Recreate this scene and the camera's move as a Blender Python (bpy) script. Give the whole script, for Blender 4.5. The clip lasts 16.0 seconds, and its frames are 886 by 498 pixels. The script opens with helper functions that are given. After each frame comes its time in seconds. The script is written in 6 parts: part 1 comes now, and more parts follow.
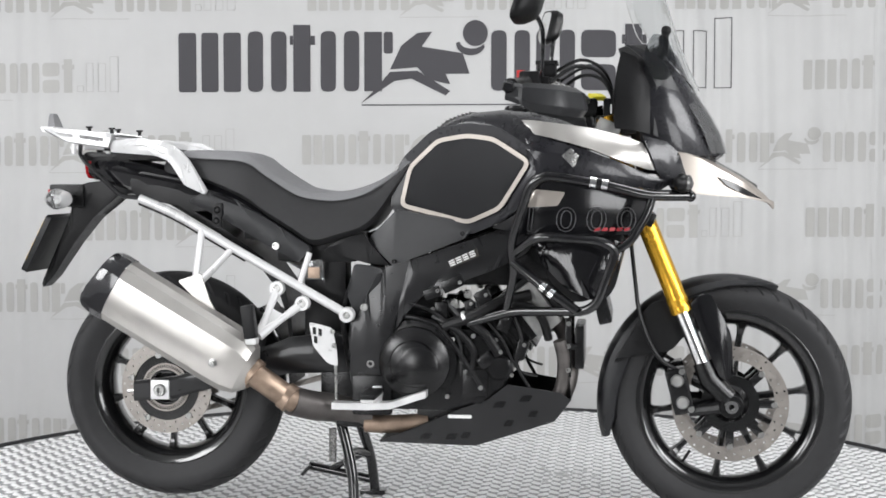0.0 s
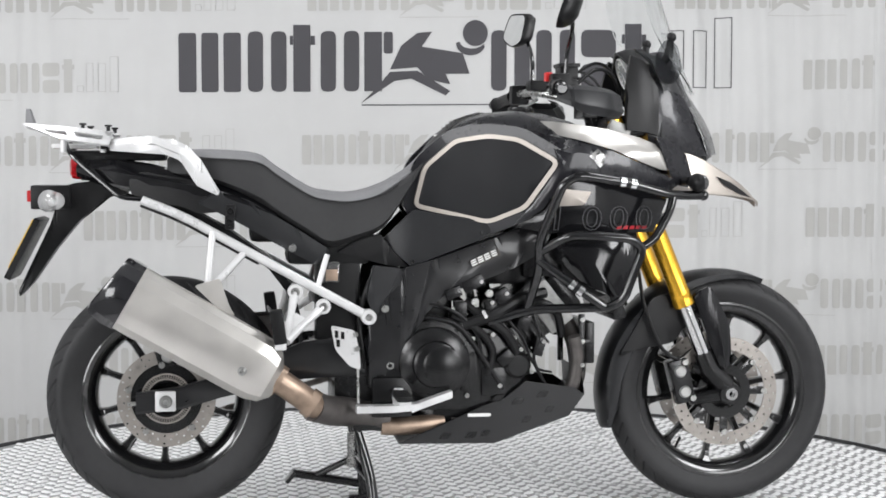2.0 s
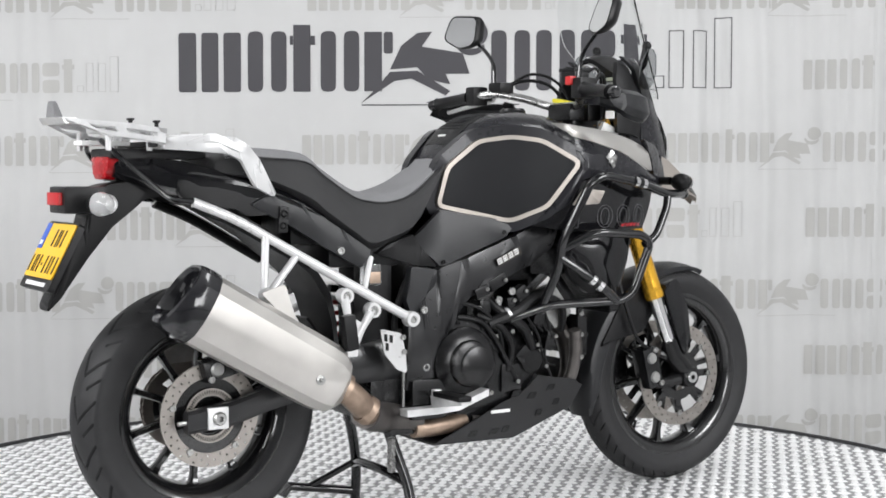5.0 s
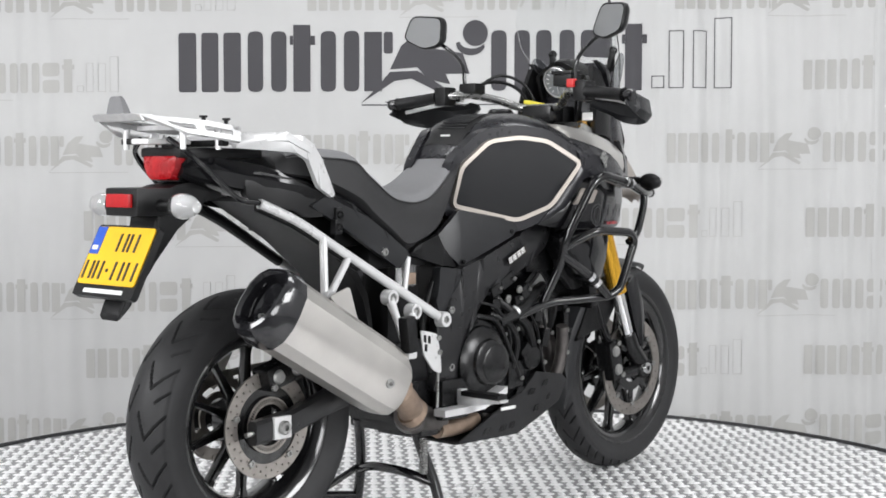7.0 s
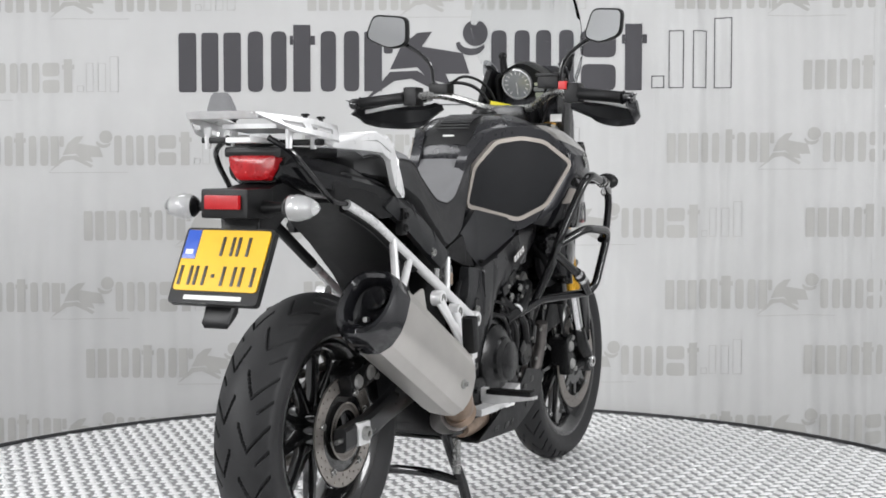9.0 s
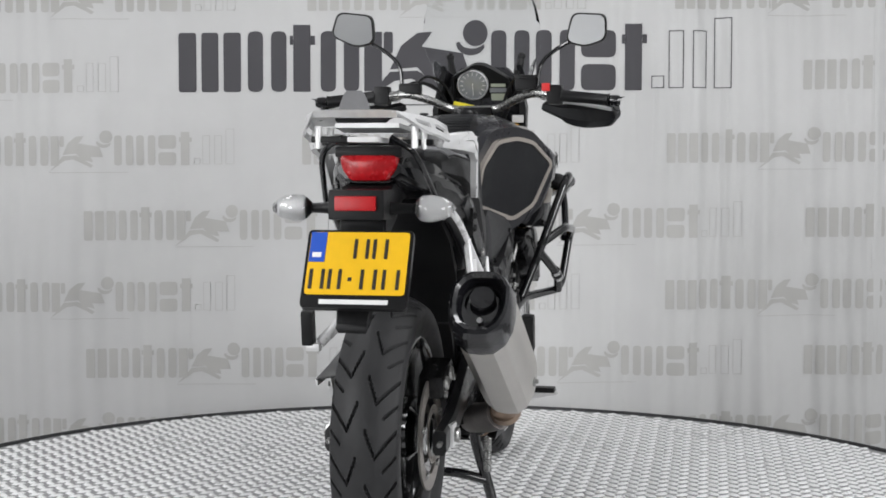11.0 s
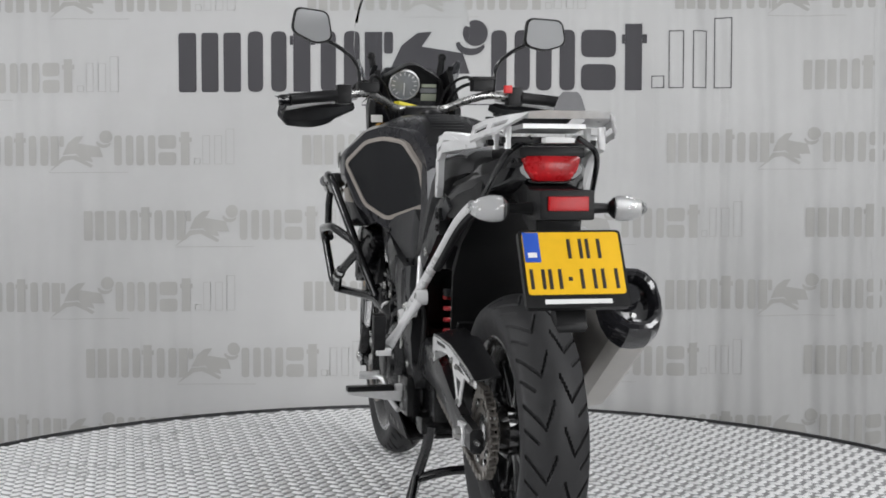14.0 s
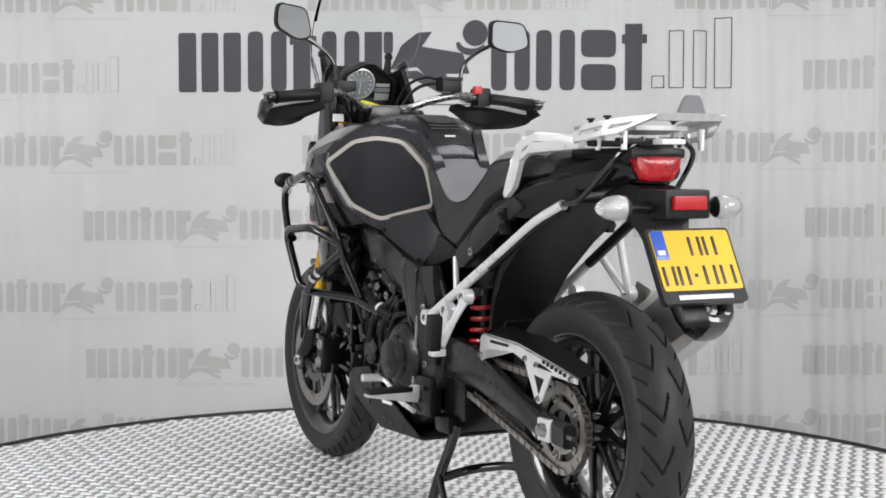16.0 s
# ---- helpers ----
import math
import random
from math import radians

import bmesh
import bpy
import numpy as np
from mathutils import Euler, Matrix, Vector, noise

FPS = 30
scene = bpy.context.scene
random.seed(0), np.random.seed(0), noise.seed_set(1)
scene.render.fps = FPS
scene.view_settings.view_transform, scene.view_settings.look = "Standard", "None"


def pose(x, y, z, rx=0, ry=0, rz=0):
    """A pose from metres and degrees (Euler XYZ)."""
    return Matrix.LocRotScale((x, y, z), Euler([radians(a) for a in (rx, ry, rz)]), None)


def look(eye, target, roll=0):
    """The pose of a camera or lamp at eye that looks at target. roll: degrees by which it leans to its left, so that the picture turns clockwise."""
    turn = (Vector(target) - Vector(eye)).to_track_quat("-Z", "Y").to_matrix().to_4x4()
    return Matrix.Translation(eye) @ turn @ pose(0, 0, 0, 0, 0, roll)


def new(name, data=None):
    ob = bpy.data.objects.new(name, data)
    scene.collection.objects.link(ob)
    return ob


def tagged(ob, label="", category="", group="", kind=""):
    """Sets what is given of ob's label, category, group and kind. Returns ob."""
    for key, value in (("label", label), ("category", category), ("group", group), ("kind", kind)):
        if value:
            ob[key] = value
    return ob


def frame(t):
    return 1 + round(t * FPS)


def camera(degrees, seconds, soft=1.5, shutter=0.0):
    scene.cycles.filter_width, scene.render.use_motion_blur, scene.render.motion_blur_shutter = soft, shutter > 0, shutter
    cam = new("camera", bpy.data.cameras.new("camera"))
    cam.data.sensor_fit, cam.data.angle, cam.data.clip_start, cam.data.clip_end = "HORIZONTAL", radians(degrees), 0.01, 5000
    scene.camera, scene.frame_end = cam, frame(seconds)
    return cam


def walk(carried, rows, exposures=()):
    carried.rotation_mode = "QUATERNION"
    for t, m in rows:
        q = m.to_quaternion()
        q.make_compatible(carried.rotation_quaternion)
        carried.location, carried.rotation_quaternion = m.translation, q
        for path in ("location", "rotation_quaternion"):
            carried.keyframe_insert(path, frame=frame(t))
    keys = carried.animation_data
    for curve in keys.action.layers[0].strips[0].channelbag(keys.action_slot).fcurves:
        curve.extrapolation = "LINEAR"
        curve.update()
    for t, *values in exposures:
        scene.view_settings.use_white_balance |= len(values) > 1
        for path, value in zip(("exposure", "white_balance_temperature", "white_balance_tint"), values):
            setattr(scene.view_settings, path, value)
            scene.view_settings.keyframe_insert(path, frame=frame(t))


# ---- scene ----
cam = camera(34.44, 16.0, soft=1.7)
EYE = Matrix.Translation((0.0227, -4.0295, 0.945)) @ Euler((radians(90 - 3.02), 0, 0)).to_matrix().to_4x4() @ pose(0, 0, 0, 0, 0, 0.134)
walk(cam, [(0.0, EYE), (16.0, EYE)],
     exposures=[(0.0, -0.05), (4.0, 0.0), (6.5, 0.02), (7.5, 0.01), (9.2, -0.10), (11.3, -0.35), (12.5, -0.49), (14.2, -0.45), (15.2, -0.25), (16.0, -0.15)])

# ---- light: unseen softboxes added at sides, front and overhead, and a weak white surround ----
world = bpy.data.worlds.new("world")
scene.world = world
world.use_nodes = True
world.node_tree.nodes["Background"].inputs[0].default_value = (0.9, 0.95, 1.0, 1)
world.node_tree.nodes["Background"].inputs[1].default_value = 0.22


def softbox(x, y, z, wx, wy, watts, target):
    d = bpy.data.lights.new("unseen_studio_light", "AREA")
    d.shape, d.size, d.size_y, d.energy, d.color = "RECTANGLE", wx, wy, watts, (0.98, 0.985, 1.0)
    ob = new("unseen_studio_light", d)
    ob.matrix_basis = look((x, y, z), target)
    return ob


# Side pair, placed to even out the backdrop and edge the motorcycle.
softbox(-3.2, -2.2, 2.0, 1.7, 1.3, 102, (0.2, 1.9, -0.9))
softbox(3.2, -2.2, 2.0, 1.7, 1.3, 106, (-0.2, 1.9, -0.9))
# Front pair, an added weak fill.
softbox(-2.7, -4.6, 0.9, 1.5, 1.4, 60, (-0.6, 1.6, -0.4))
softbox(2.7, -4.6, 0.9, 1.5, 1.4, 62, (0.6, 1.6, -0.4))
# Overhead pair, turned away from the backdrop's top.
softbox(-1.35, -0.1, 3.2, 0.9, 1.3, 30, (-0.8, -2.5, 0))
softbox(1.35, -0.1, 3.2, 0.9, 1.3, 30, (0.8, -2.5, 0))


# ---- materials ----
def mat(name, color, rough=0.5, metal=0.0, coat=0.0, vary=0.12, scale=40.0, bump=0.0, bscale=200.0, trans=0.0, emit=0.0, aniso=0.0, ior=1.45, alpha=1.0, rvary=0.15, spec=0.5):
    m = bpy.data.materials.new(name)
    m.use_nodes = True
    nt = m.node_tree
    b = nt.nodes["Principled BSDF"]
    I = b.inputs
    c = (*color, 1)
    I["Base Color"].default_value = c
    I["Roughness"].default_value = rough
    I["Metallic"].default_value = metal
    I["Coat Weight"].default_value = coat
    I["Coat Roughness"].default_value = 0.04
    I["Transmission Weight"].default_value = trans
    I["Anisotropic"].default_value = aniso
    I["IOR"].default_value = ior
    I["Alpha"].default_value = alpha
    I["Specular IOR Level"].default_value = spec
    if emit:
        I["Emission Color"].default_value = c
        I["Emission Strength"].default_value = emit
    co = nt.nodes.new("ShaderNodeTexCoord")
    if vary:
        n1 = nt.nodes.new("ShaderNodeTexNoise")
        n1.inputs["Scale"].default_value, n1.inputs["Detail"].default_value = scale, 6
        n2 = nt.nodes.new("ShaderNodeTexNoise")
        n2.inputs["Scale"].default_value, n2.inputs["Detail"].default_value = scale / 9, 3
        add = nt.nodes.new("ShaderNodeMath")
        add.operation = "ADD"
        ramp = nt.nodes.new("ShaderNodeMapRange")
        ramp.inputs[1].default_value, ramp.inputs[2].default_value = 0.7, 1.3
        ramp.inputs[3].default_value, ramp.inputs[4].default_value = 1 - vary, 1 + vary
        mix = nt.nodes.new("ShaderNodeMix")
        mix.data_type, mix.blend_type = "RGBA", "MULTIPLY"
        mix.inputs[0].default_value = 1.0
        mix.inputs[6].default_value = c
        rr = nt.nodes.new("ShaderNodeMapRange")
        rr.inputs[1].default_value, rr.inputs[2].default_value = 0.7, 1.3
        rr.inputs[3].default_value, rr.inputs[4].default_value = rough * (1 - rvary), min(1, rough * (1 + rvary))
        L = nt.links.new
        L(co.outputs["Object"], n1.inputs["Vector"]), L(co.outputs["Object"], n2.inputs["Vector"])
        L(n1.outputs[0], add.inputs[0]), L(n2.outputs[0], add.inputs[1])
        L(add.outputs[0], ramp.inputs[0]), L(add.outputs[0], rr.inputs[0])
        L(ramp.outputs[0], mix.inputs[7])
        L(mix.outputs[2], I["Base Color"]), L(rr.outputs[0], I["Roughness"])
    if bump:
        nb = nt.nodes.new("ShaderNodeTexNoise")
        nb.inputs["Scale"].default_value, nb.inputs["Detail"].default_value = bscale, 4
        bp = nt.nodes.new("ShaderNodeBump")
        bp.inputs["Strength"].default_value, bp.inputs["Distance"].default_value = bump, 0.002
        nt.links.new(co.outputs["Object"], nb.inputs["Vector"])
        nt.links.new(nb.outputs[0], bp.inputs["Height"])
        nt.links.new(bp.outputs[0], I["Normal"])
    return m


M_CLOTH = mat("backdrop_cloth", (0.60, 0.60, 0.595), 0.9, vary=0.035, scale=6, bump=0.15, bscale=600)
M_PRINT = mat("dark_print", (0.075, 0.073, 0.08), 0.75, vary=0.06, scale=8)
M_PALE = mat("pale_print", (0.485, 0.48, 0.463), 0.9, vary=0.06, scale=8)
# Tones of the unseen walls and ceiling, set for fill and mirror reflections.
M_WALL = mat("studio_wall_paint", (0.64, 0.64, 0.645), 0.8, vary=0.05, scale=5)
M_PALEWALL = mat("grey_wall_paint", (0.50, 0.505, 0.51), 0.8, vary=0.05, scale=5)
M_CEIL = mat("ceiling_paint", (0.60, 0.605, 0.61), 0.9, vary=0.04, scale=4)
M_FLOOR = mat("studio_concrete", (0.15, 0.15, 0.15), 0.7, vary=0.2, scale=8, bump=0.2)
# One plate in two tones: the lugs' glint is put into their colour.
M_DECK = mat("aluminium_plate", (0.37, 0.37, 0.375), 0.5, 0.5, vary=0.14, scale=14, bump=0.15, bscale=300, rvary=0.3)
M_LUG = mat("aluminium_lug_glint", (0.96, 0.96, 0.96), 0.32, 0.3, vary=0.06, scale=30, bump=0.05, rvary=0.25)
M_RIM = mat("black_rubber_edge", (0.035, 0.035, 0.037), 0.7, vary=0.2, scale=30)
M_TYRE = mat("tyre_rubber", (0.026, 0.026, 0.027), 0.52, vary=0.18, scale=35, bump=0.2, bscale=260, spec=0.3)
M_WHEEL = mat("black_gloss_alloy", (0.006, 0.006, 0.0065), 0.2, coat=0.8, vary=0.15, scale=30)
M_STEEL = mat("brake_steel", (0.35, 0.325, 0.30), 0.36, 0.85, vary=0.12, scale=60, aniso=0.3)
M_CAN = mat("satin_stainless", (0.62, 0.60, 0.57), 0.36, 0.88, vary=0.06, scale=16, bump=0.05, bscale=500, aniso=0.3)
M_CAP = mat("black_exhaust_cap", (0.012, 0.012, 0.014), 0.16, coat=0.7, vary=0.15, scale=40)
M_PIPE = mat("heat_tinted_pipe", (0.40, 0.30, 0.23), 0.42, 0.8, vary=0.35, scale=25)
M_PIPED = mat("dark_header_pipe", (0.13, 0.12, 0.115), 0.45, 0.7, vary=0.3, scale=30)
M_SILVER = mat("silver_paint", (0.66, 0.66, 0.66), 0.30, 0.2, vary=0.05, scale=40)
M_ALU = mat("bare_aluminium", (0.72, 0.72, 0.72), 0.38, 0.5, vary=0.1, scale=50, bump=0.05)
M_CHROME = mat("chrome", (0.80, 0.80, 0.80), 0.09, 1.0, vary=0.04, scale=60)
M_GOLD = mat("gold_anodised", (0.74, 0.41, 0.04), 0.27, 0.75, vary=0.025, scale=20, rvary=0.06)
M_BLACK = mat("black_gloss_paint", (0.006, 0.006, 0.007), 0.14, spec=0.4, coat=0.3, vary=0.12, scale=40)
M_TUBE = mat("black_powder_coat", (0.005, 0.005, 0.006), 0.17, coat=0.6, vary=0.15, scale=60)
M_ANTH = mat("anthracite_metallic", (0.016, 0.016, 0.019), 0.28, 0.1, coat=0.3, spec=0.35, vary=0.06, scale=60, rvary=0.08)
M_CHAMP = mat("champagne_metallic", (0.44, 0.40, 0.36), 0.42, 0.7, coat=0.1, vary=0.02, scale=30, rvary=0.05)
M_SMOKE = mat("warm_silver_metallic", (0.50, 0.485, 0.46), 0.32, 0.6, coat=0.7, vary=0.02, scale=30, rvary=0.05)
M_SEAT = mat("seat_vinyl_black", (0.029, 0.029, 0.030), 0.50, vary=0.12, scale=70, bump=0.4, bscale=900, spec=0.35)
M_SEATG = mat("seat_vinyl_grey", (0.19, 0.19, 0.196), 0.6, vary=0.08, scale=70, bump=0.4, bscale=900)
M_PAD = mat("matt_black_knee_pad", (0.008, 0.0085, 0.010), 0.46, vary=0.12, scale=50, bump=0.25, bscale=700, spec=0.3)
M_PLAST = mat("black_plastic", (0.008, 0.008, 0.0085), 0.36, vary=0.2, scale=50, bump=0.2, bscale=600, spec=0.3)
M_COVER = mat("grey_black_plastic", (0.018, 0.0185, 0.020), 0.34, vary=0.12, scale=60, bump=0.15, bscale=700, spec=0.4)
M_FRAME = mat("black_frame_paint", (0.010, 0.010, 0.011), 0.30, coat=0.25, vary=0.15, scale=50)
M_ENG = mat("black_engine_paint", (0.006, 0.006, 0.0065), 0.24, vary=0.3, scale=60, bump=0.15, bscale=300)
M_CAST = mat("cast_alloy", (0.36, 0.36, 0.35), 0.45, 0.7, vary=0.25, scale=50, bump=0.3, bscale=250)
M_BOLT = mat("bolt_steel", (0.40, 0.40, 0.39), 0.28, 0.9, vary=0.1, scale=90)
M_BASH = mat("skid_plate_black", (0.011, 0.011, 0.012), 0.48, vary=0.2, scale=40, bump=0.12)
M_RED = mat("red_lens", (0.38, 0.006, 0.010), 0.28, coat=0.15, vary=0.3, scale=90)
M_LED = mat("red_lamp_reflector", (0.46, 0.008, 0.012), 0.34, vary=0.1, scale=90)
M_REDSW = mat("red_plastic", (0.60, 0.03, 0.03), 0.4, vary=0.06, scale=60)
M_SPRING = mat("red_spring_paint", (0.42, 0.015, 0.02), 0.3, coat=0.5, vary=0.1, scale=60)
M_CLEAR = mat("clear_lens", (0.88, 0.89, 0.89), 0.05, coat=0.6, vary=0.03, scale=60, trans=0.93)
M_MIRROR = mat("mirror_glass", (0.86, 0.87, 0.87), 0.02, 1.0, vary=0)
M_GLASS = mat("screen_glass", (0.93, 0.94, 0.94), 0.02, vary=0, trans=1.0, ior=1.09)
M_DARKG = mat("smoked_screen", (0.45, 0.46, 0.47), 0.04, vary=0.02, scale=30, trans=1.0, ior=1.08)
M_YEL = mat("plate_yellow", (0.86, 0.50, 0.008), 0.35, coat=0.3, vary=0.05, scale=40)
M_BLUE = mat("plate_blue", (0.02, 0.09, 0.50), 0.35, coat=0.3, vary=0.06, scale=40)
M_INK = mat("plate_ink", (0.03, 0.025, 0.02), 0.4, vary=0.1, scale=40)
M_WHITE = mat("white_label", (0.80, 0.80, 0.79), 0.45, vary=0.04, scale=40)
M_DIAL = mat("dial_face", (0.24, 0.25, 0.26), 0.25, coat=0.9, vary=0.1, scale=60)
M_LCD = mat("lcd_panel", (0.42, 0.45, 0.36), 0.2, coat=0.9, vary=0.06, scale=30)
M_LIME = mat("yellow_tag", (0.75, 0.66, 0.03), 0.45, vary=0.06, scale=40)
M_REDTXT = mat("red_decal", (0.40, 0.02, 0.03), 0.3, vary=0.05, scale=60)
M_GREYTXT = mat("grey_decal", (0.085, 0.085, 0.09), 0.3, vary=0.05, scale=60)


# ---- mesh helpers ----
def part(name, bm, material, parent, label="", sharp=35.0):
    """Links a bmesh as one mesh object under a thing or a part."""
    bmesh.ops.remove_doubles(bm, verts=bm.verts, dist=1e-5)
    bmesh.ops.recalc_face_normals(bm, faces=bm.faces)
    me = bpy.data.meshes.new(name)
    bm.to_mesh(me)
    bm.free()
    me.materials.append(material)
    me.polygons.foreach_set("use_smooth", [True] * len(me.polygons))
    me.set_sharp_from_angle(angle=radians(sharp))
    ob = new(name, me)
    if parent is not None:
        ob.parent = parent
    if label:
        ob["label"] = label
    return ob


def mesh(*makers):
    bm = bmesh.new()
    for f in makers:
        f(bm)
    return bm


def smooth(pts, closed=False, k=5):
    """Catmull-Rom through the points."""
    P = [Vector(p) for p in pts]
    n = len(P)
    out = []
    for i in range(n if closed else n - 1):
        if closed:
            a, b, c, d = P[i - 1], P[i], P[(i + 1) % n], P[(i + 2) % n]
        else:
            a, b, c, d = P[max(i - 1, 0)], P[i], P[i + 1], P[min(i + 2, n - 1)]
        for j in range(k):
            t = j / k
            out.append(0.5 * (2 * b + (c - a) * t + (2 * a - 5 * b + 4 * c - d) * t * t + (3 * b - a - 3 * c + d) * t ** 3))
    if not closed:
        out.append(P[-1])
    return out


def bend(pts, r, k=4):
    """A path of straight runs with rounded corners, as a bent pipe has."""
    P = [Vector(p) for p in pts]
    out = [P[0]]
    for a, b, c in zip(P, P[1:], P[2:]):
        u, v = (a - b), (c - b)
        d = min(r, u.length * 0.45, v.length * 0.45)
        p, q = b + u.normalized() * d, b + v.normalized() * d
        for j in range(k + 1):
            t = j / k
            out.append((1 - t) ** 2 * p + 2 * t * (1 - t) * b + t * t * q)
    return out + [P[-1]]


def tube(bm, pts, r, n=10, closed=False, cap=True):
    P = [Vector(p) for p in pts]
    R = r if isinstance(r, (list, tuple)) else [r] * len(P)
    rings, up = [], None
    for i, p in enumerate(P):
        a = P[i - 1] if (i or closed) else p
        b = P[(i + 1) % len(P)] if (i + 1 < len(P) or closed) else p
        t = (b - a).normalized()
        if up is None:
            up = t.orthogonal().normalized()
        up = (up - t * up.dot(t)).normalized()
        w = t.cross(up)
        rings.append([bm.verts.new(p + (up * math.cos(q) + w * math.sin(q)) * R[i]) for q in [2 * math.pi * k / n for k in range(n)]])
    for i in range(len(rings) if closed else len(rings) - 1):
        A, B = rings[i], rings[(i + 1) % len(rings)]
        for k in range(n):
            bm.faces.new((A[k], A[(k + 1) % n], B[(k + 1) % n], B[k]))
    if cap and not closed:
        bm.faces.new(rings[0][::-1]), bm.faces.new(rings[-1])


def rod(bm, a, b, r, n=12, r2=None):
    tube(bm, [a, b], [r, r if r2 is None else r2], n)


def loft(bm, rings, cap=True, closed=True):
    V = [[bm.verts.new(p) for p in ring] for ring in rings]
    n = len(V[0])
    for A, B in zip(V, V[1:]):
        for k in range(n if closed else n - 1):
            bm.faces.new((A[k], A[(k + 1) % n], B[(k + 1) % n], B[k]))
    if cap and closed:
        bm.faces.new(V[0][::-1]), bm.faces.new(V[-1])


def turn(bm, prof, centre, n=48, axis="y", closed=False):
    """Turns a profile of (radius, along) round an axis through centre."""
    c = Vector(centre)
    rings = []
    for k in range(n):
        a = 2 * math.pi * k / n
        ca, sa = math.cos(a), math.sin(a)
        ring = []
        for r, s in prof:
            v = {"y": (r * ca, s, r * sa), "x": (s, r * ca, r * sa), "z": (r * ca, r * sa, s)}[axis]
            ring.append(bm.verts.new(c + Vector(v)))
        rings.append(ring)
    m = len(prof)
    for k in range(n):
        A, B = rings[k], rings[(k + 1) % n]
        for j in range(m if closed else m - 1):
            bm.faces.new((A[j], A[(j + 1) % m], B[(j + 1) % m], B[j]))


def box(bm, lo, hi, bev=0.004, m=None, seg=2):
    made = bmesh.ops.create_cube(bm, size=1.0)["verts"]
    for v in made:
        v.co = Vector([lo[i] + (v.co[i] + 0.5) * (hi[i] - lo[i]) for i in range(3)])
    if bev:
        edges = {e for v in made for e in v.link_edges}
        got = bmesh.ops.bevel(bm, geom=list(edges), offset=bev, segments=seg, affect="EDGES", profile=0.7)
        made = list({v for f in got["faces"] for v in f.verts} | {v for v in made if v.is_valid})
    if m is not None:
        bmesh.ops.transform(bm, matrix=m, verts=made)


def ball(bm, c, r, sx=1, sy=1, sz=1, u=14, v=9):
    made = bmesh.ops.create_uvsphere(bm, u_segments=u, v_segments=v, radius=r)["verts"]
    for w in made:
        w.co = Vector((w.co.x * sx, w.co.y * sy, w.co.z * sz)) + Vector(c)


def slab(bm, outline, yf, thick, side=1, cuts=2, bev=0.0, whole=False):
    """A panel of the side outline (x, z), at the distance yf(x, z) from the middle, thick inwards. side: 1 left, -1 right. whole: right across, the same on both sides."""
    tmp = bmesh.new()
    vs = [tmp.verts.new((x, 0, z)) for x, z in outline]
    tmp.faces.new(vs)
    bmesh.ops.triangulate(tmp, faces=tmp.faces)
    if cuts:
        bmesh.ops.subdivide_edges(tmp, edges=tmp.edges, cuts=cuts, use_grid_fill=True)
    rim = [e for e in tmp.edges if e.is_boundary]
    inner = {v for v in tmp.verts} - {v for e in rim for v in e.verts}
    out, back = {}, {}
    for v in tmp.verts:
        x, z = v.co.x, v.co.z
        y = yf(x, z)
        out[v] = bm.verts.new((x, side * (y - (0 if v in inner else bev)), z))
        back[v] = bm.verts.new((x, side * (bev - y if whole and v not in inner else -y if whole else y - thick), z))
    for f in tmp.faces:
        bm.faces.new([out[v] for v in f.verts])
        bm.faces.new([back[v] for v in reversed(f.verts)])
    for e in rim:
        a, b = e.verts
        bm.faces.new((out[a], out[b], back[b], back[a]))
    tmp.free()


def plane(a, b, c):
    """y(x, z) of the plane through three points (x, y, z)."""
    A = np.array([[p[0], p[2], 1] for p in (a, b, c)])
    k = np.linalg.solve(A, np.array([p[1] for p in (a, b, c)]))
    return lambda x, z: float(k[0] * x + k[1] * z + k[2])


def grow(outline, d):
    """The outline pushed outwards by d."""
    P = [Vector(p) for p in outline]
    n = len(P)
    area = sum(P[i].x * P[(i + 1) % n].y - P[(i + 1) % n].x * P[i].y for i in range(n))
    s = 1 if area > 0 else -1
    out = []
    for i in range(n):
        u, v = (P[i] - P[i - 1]).normalized(), (P[(i + 1) % n] - P[i]).normalized()
        nu, nv = Vector((u.y, -u.x)) * s, Vector((v.y, -v.x)) * s
        w = (nu + nv)
        out.append(tuple(P[i] + w * (d / max(0.35, w.dot(nu)))))
    return out


def soften(outline, r, k=4):
    """Rounds the corners of an outline."""
    P = [Vector(p) for p in outline]
    n = len(P)
    out = []
    for i in range(n):
        b, u, v = P[i], P[i - 1] - P[i], P[(i + 1) % n] - P[i]
        d = min(r, u.length * 0.45, v.length * 0.45)
        p, q = b + u.normalized() * d, b + v.normalized() * d
        for j in range(k + 1):
            t = j / k
            out.append(tuple((1 - t) ** 2 * p + 2 * t * (1 - t) * b + t * t * q))
    return out


def band(bm, inner, outer, yf, thick, side=1):
    """A frame between two outlines with the same number of points."""
    n = len(inner)
    rows = [[bm.verts.new((x, side * (yf(x, z) - d), z)) for x, z in o] for o, d in ((inner, 0), (outer, 0), (outer, thick), (inner, thick))]
    for k in range(4):
        A, B = rows[k], rows[(k + 1) % 4]
        for i in range(n):
            bm.faces.new((A[i], A[(i + 1) % n], B[(i + 1) % n], B[i]))


def lerp(table, x):
    """Piecewise linear through rows (x, value)."""
    return float(np.interp(x, [r[0] for r in table], [r[1] for r in table]))


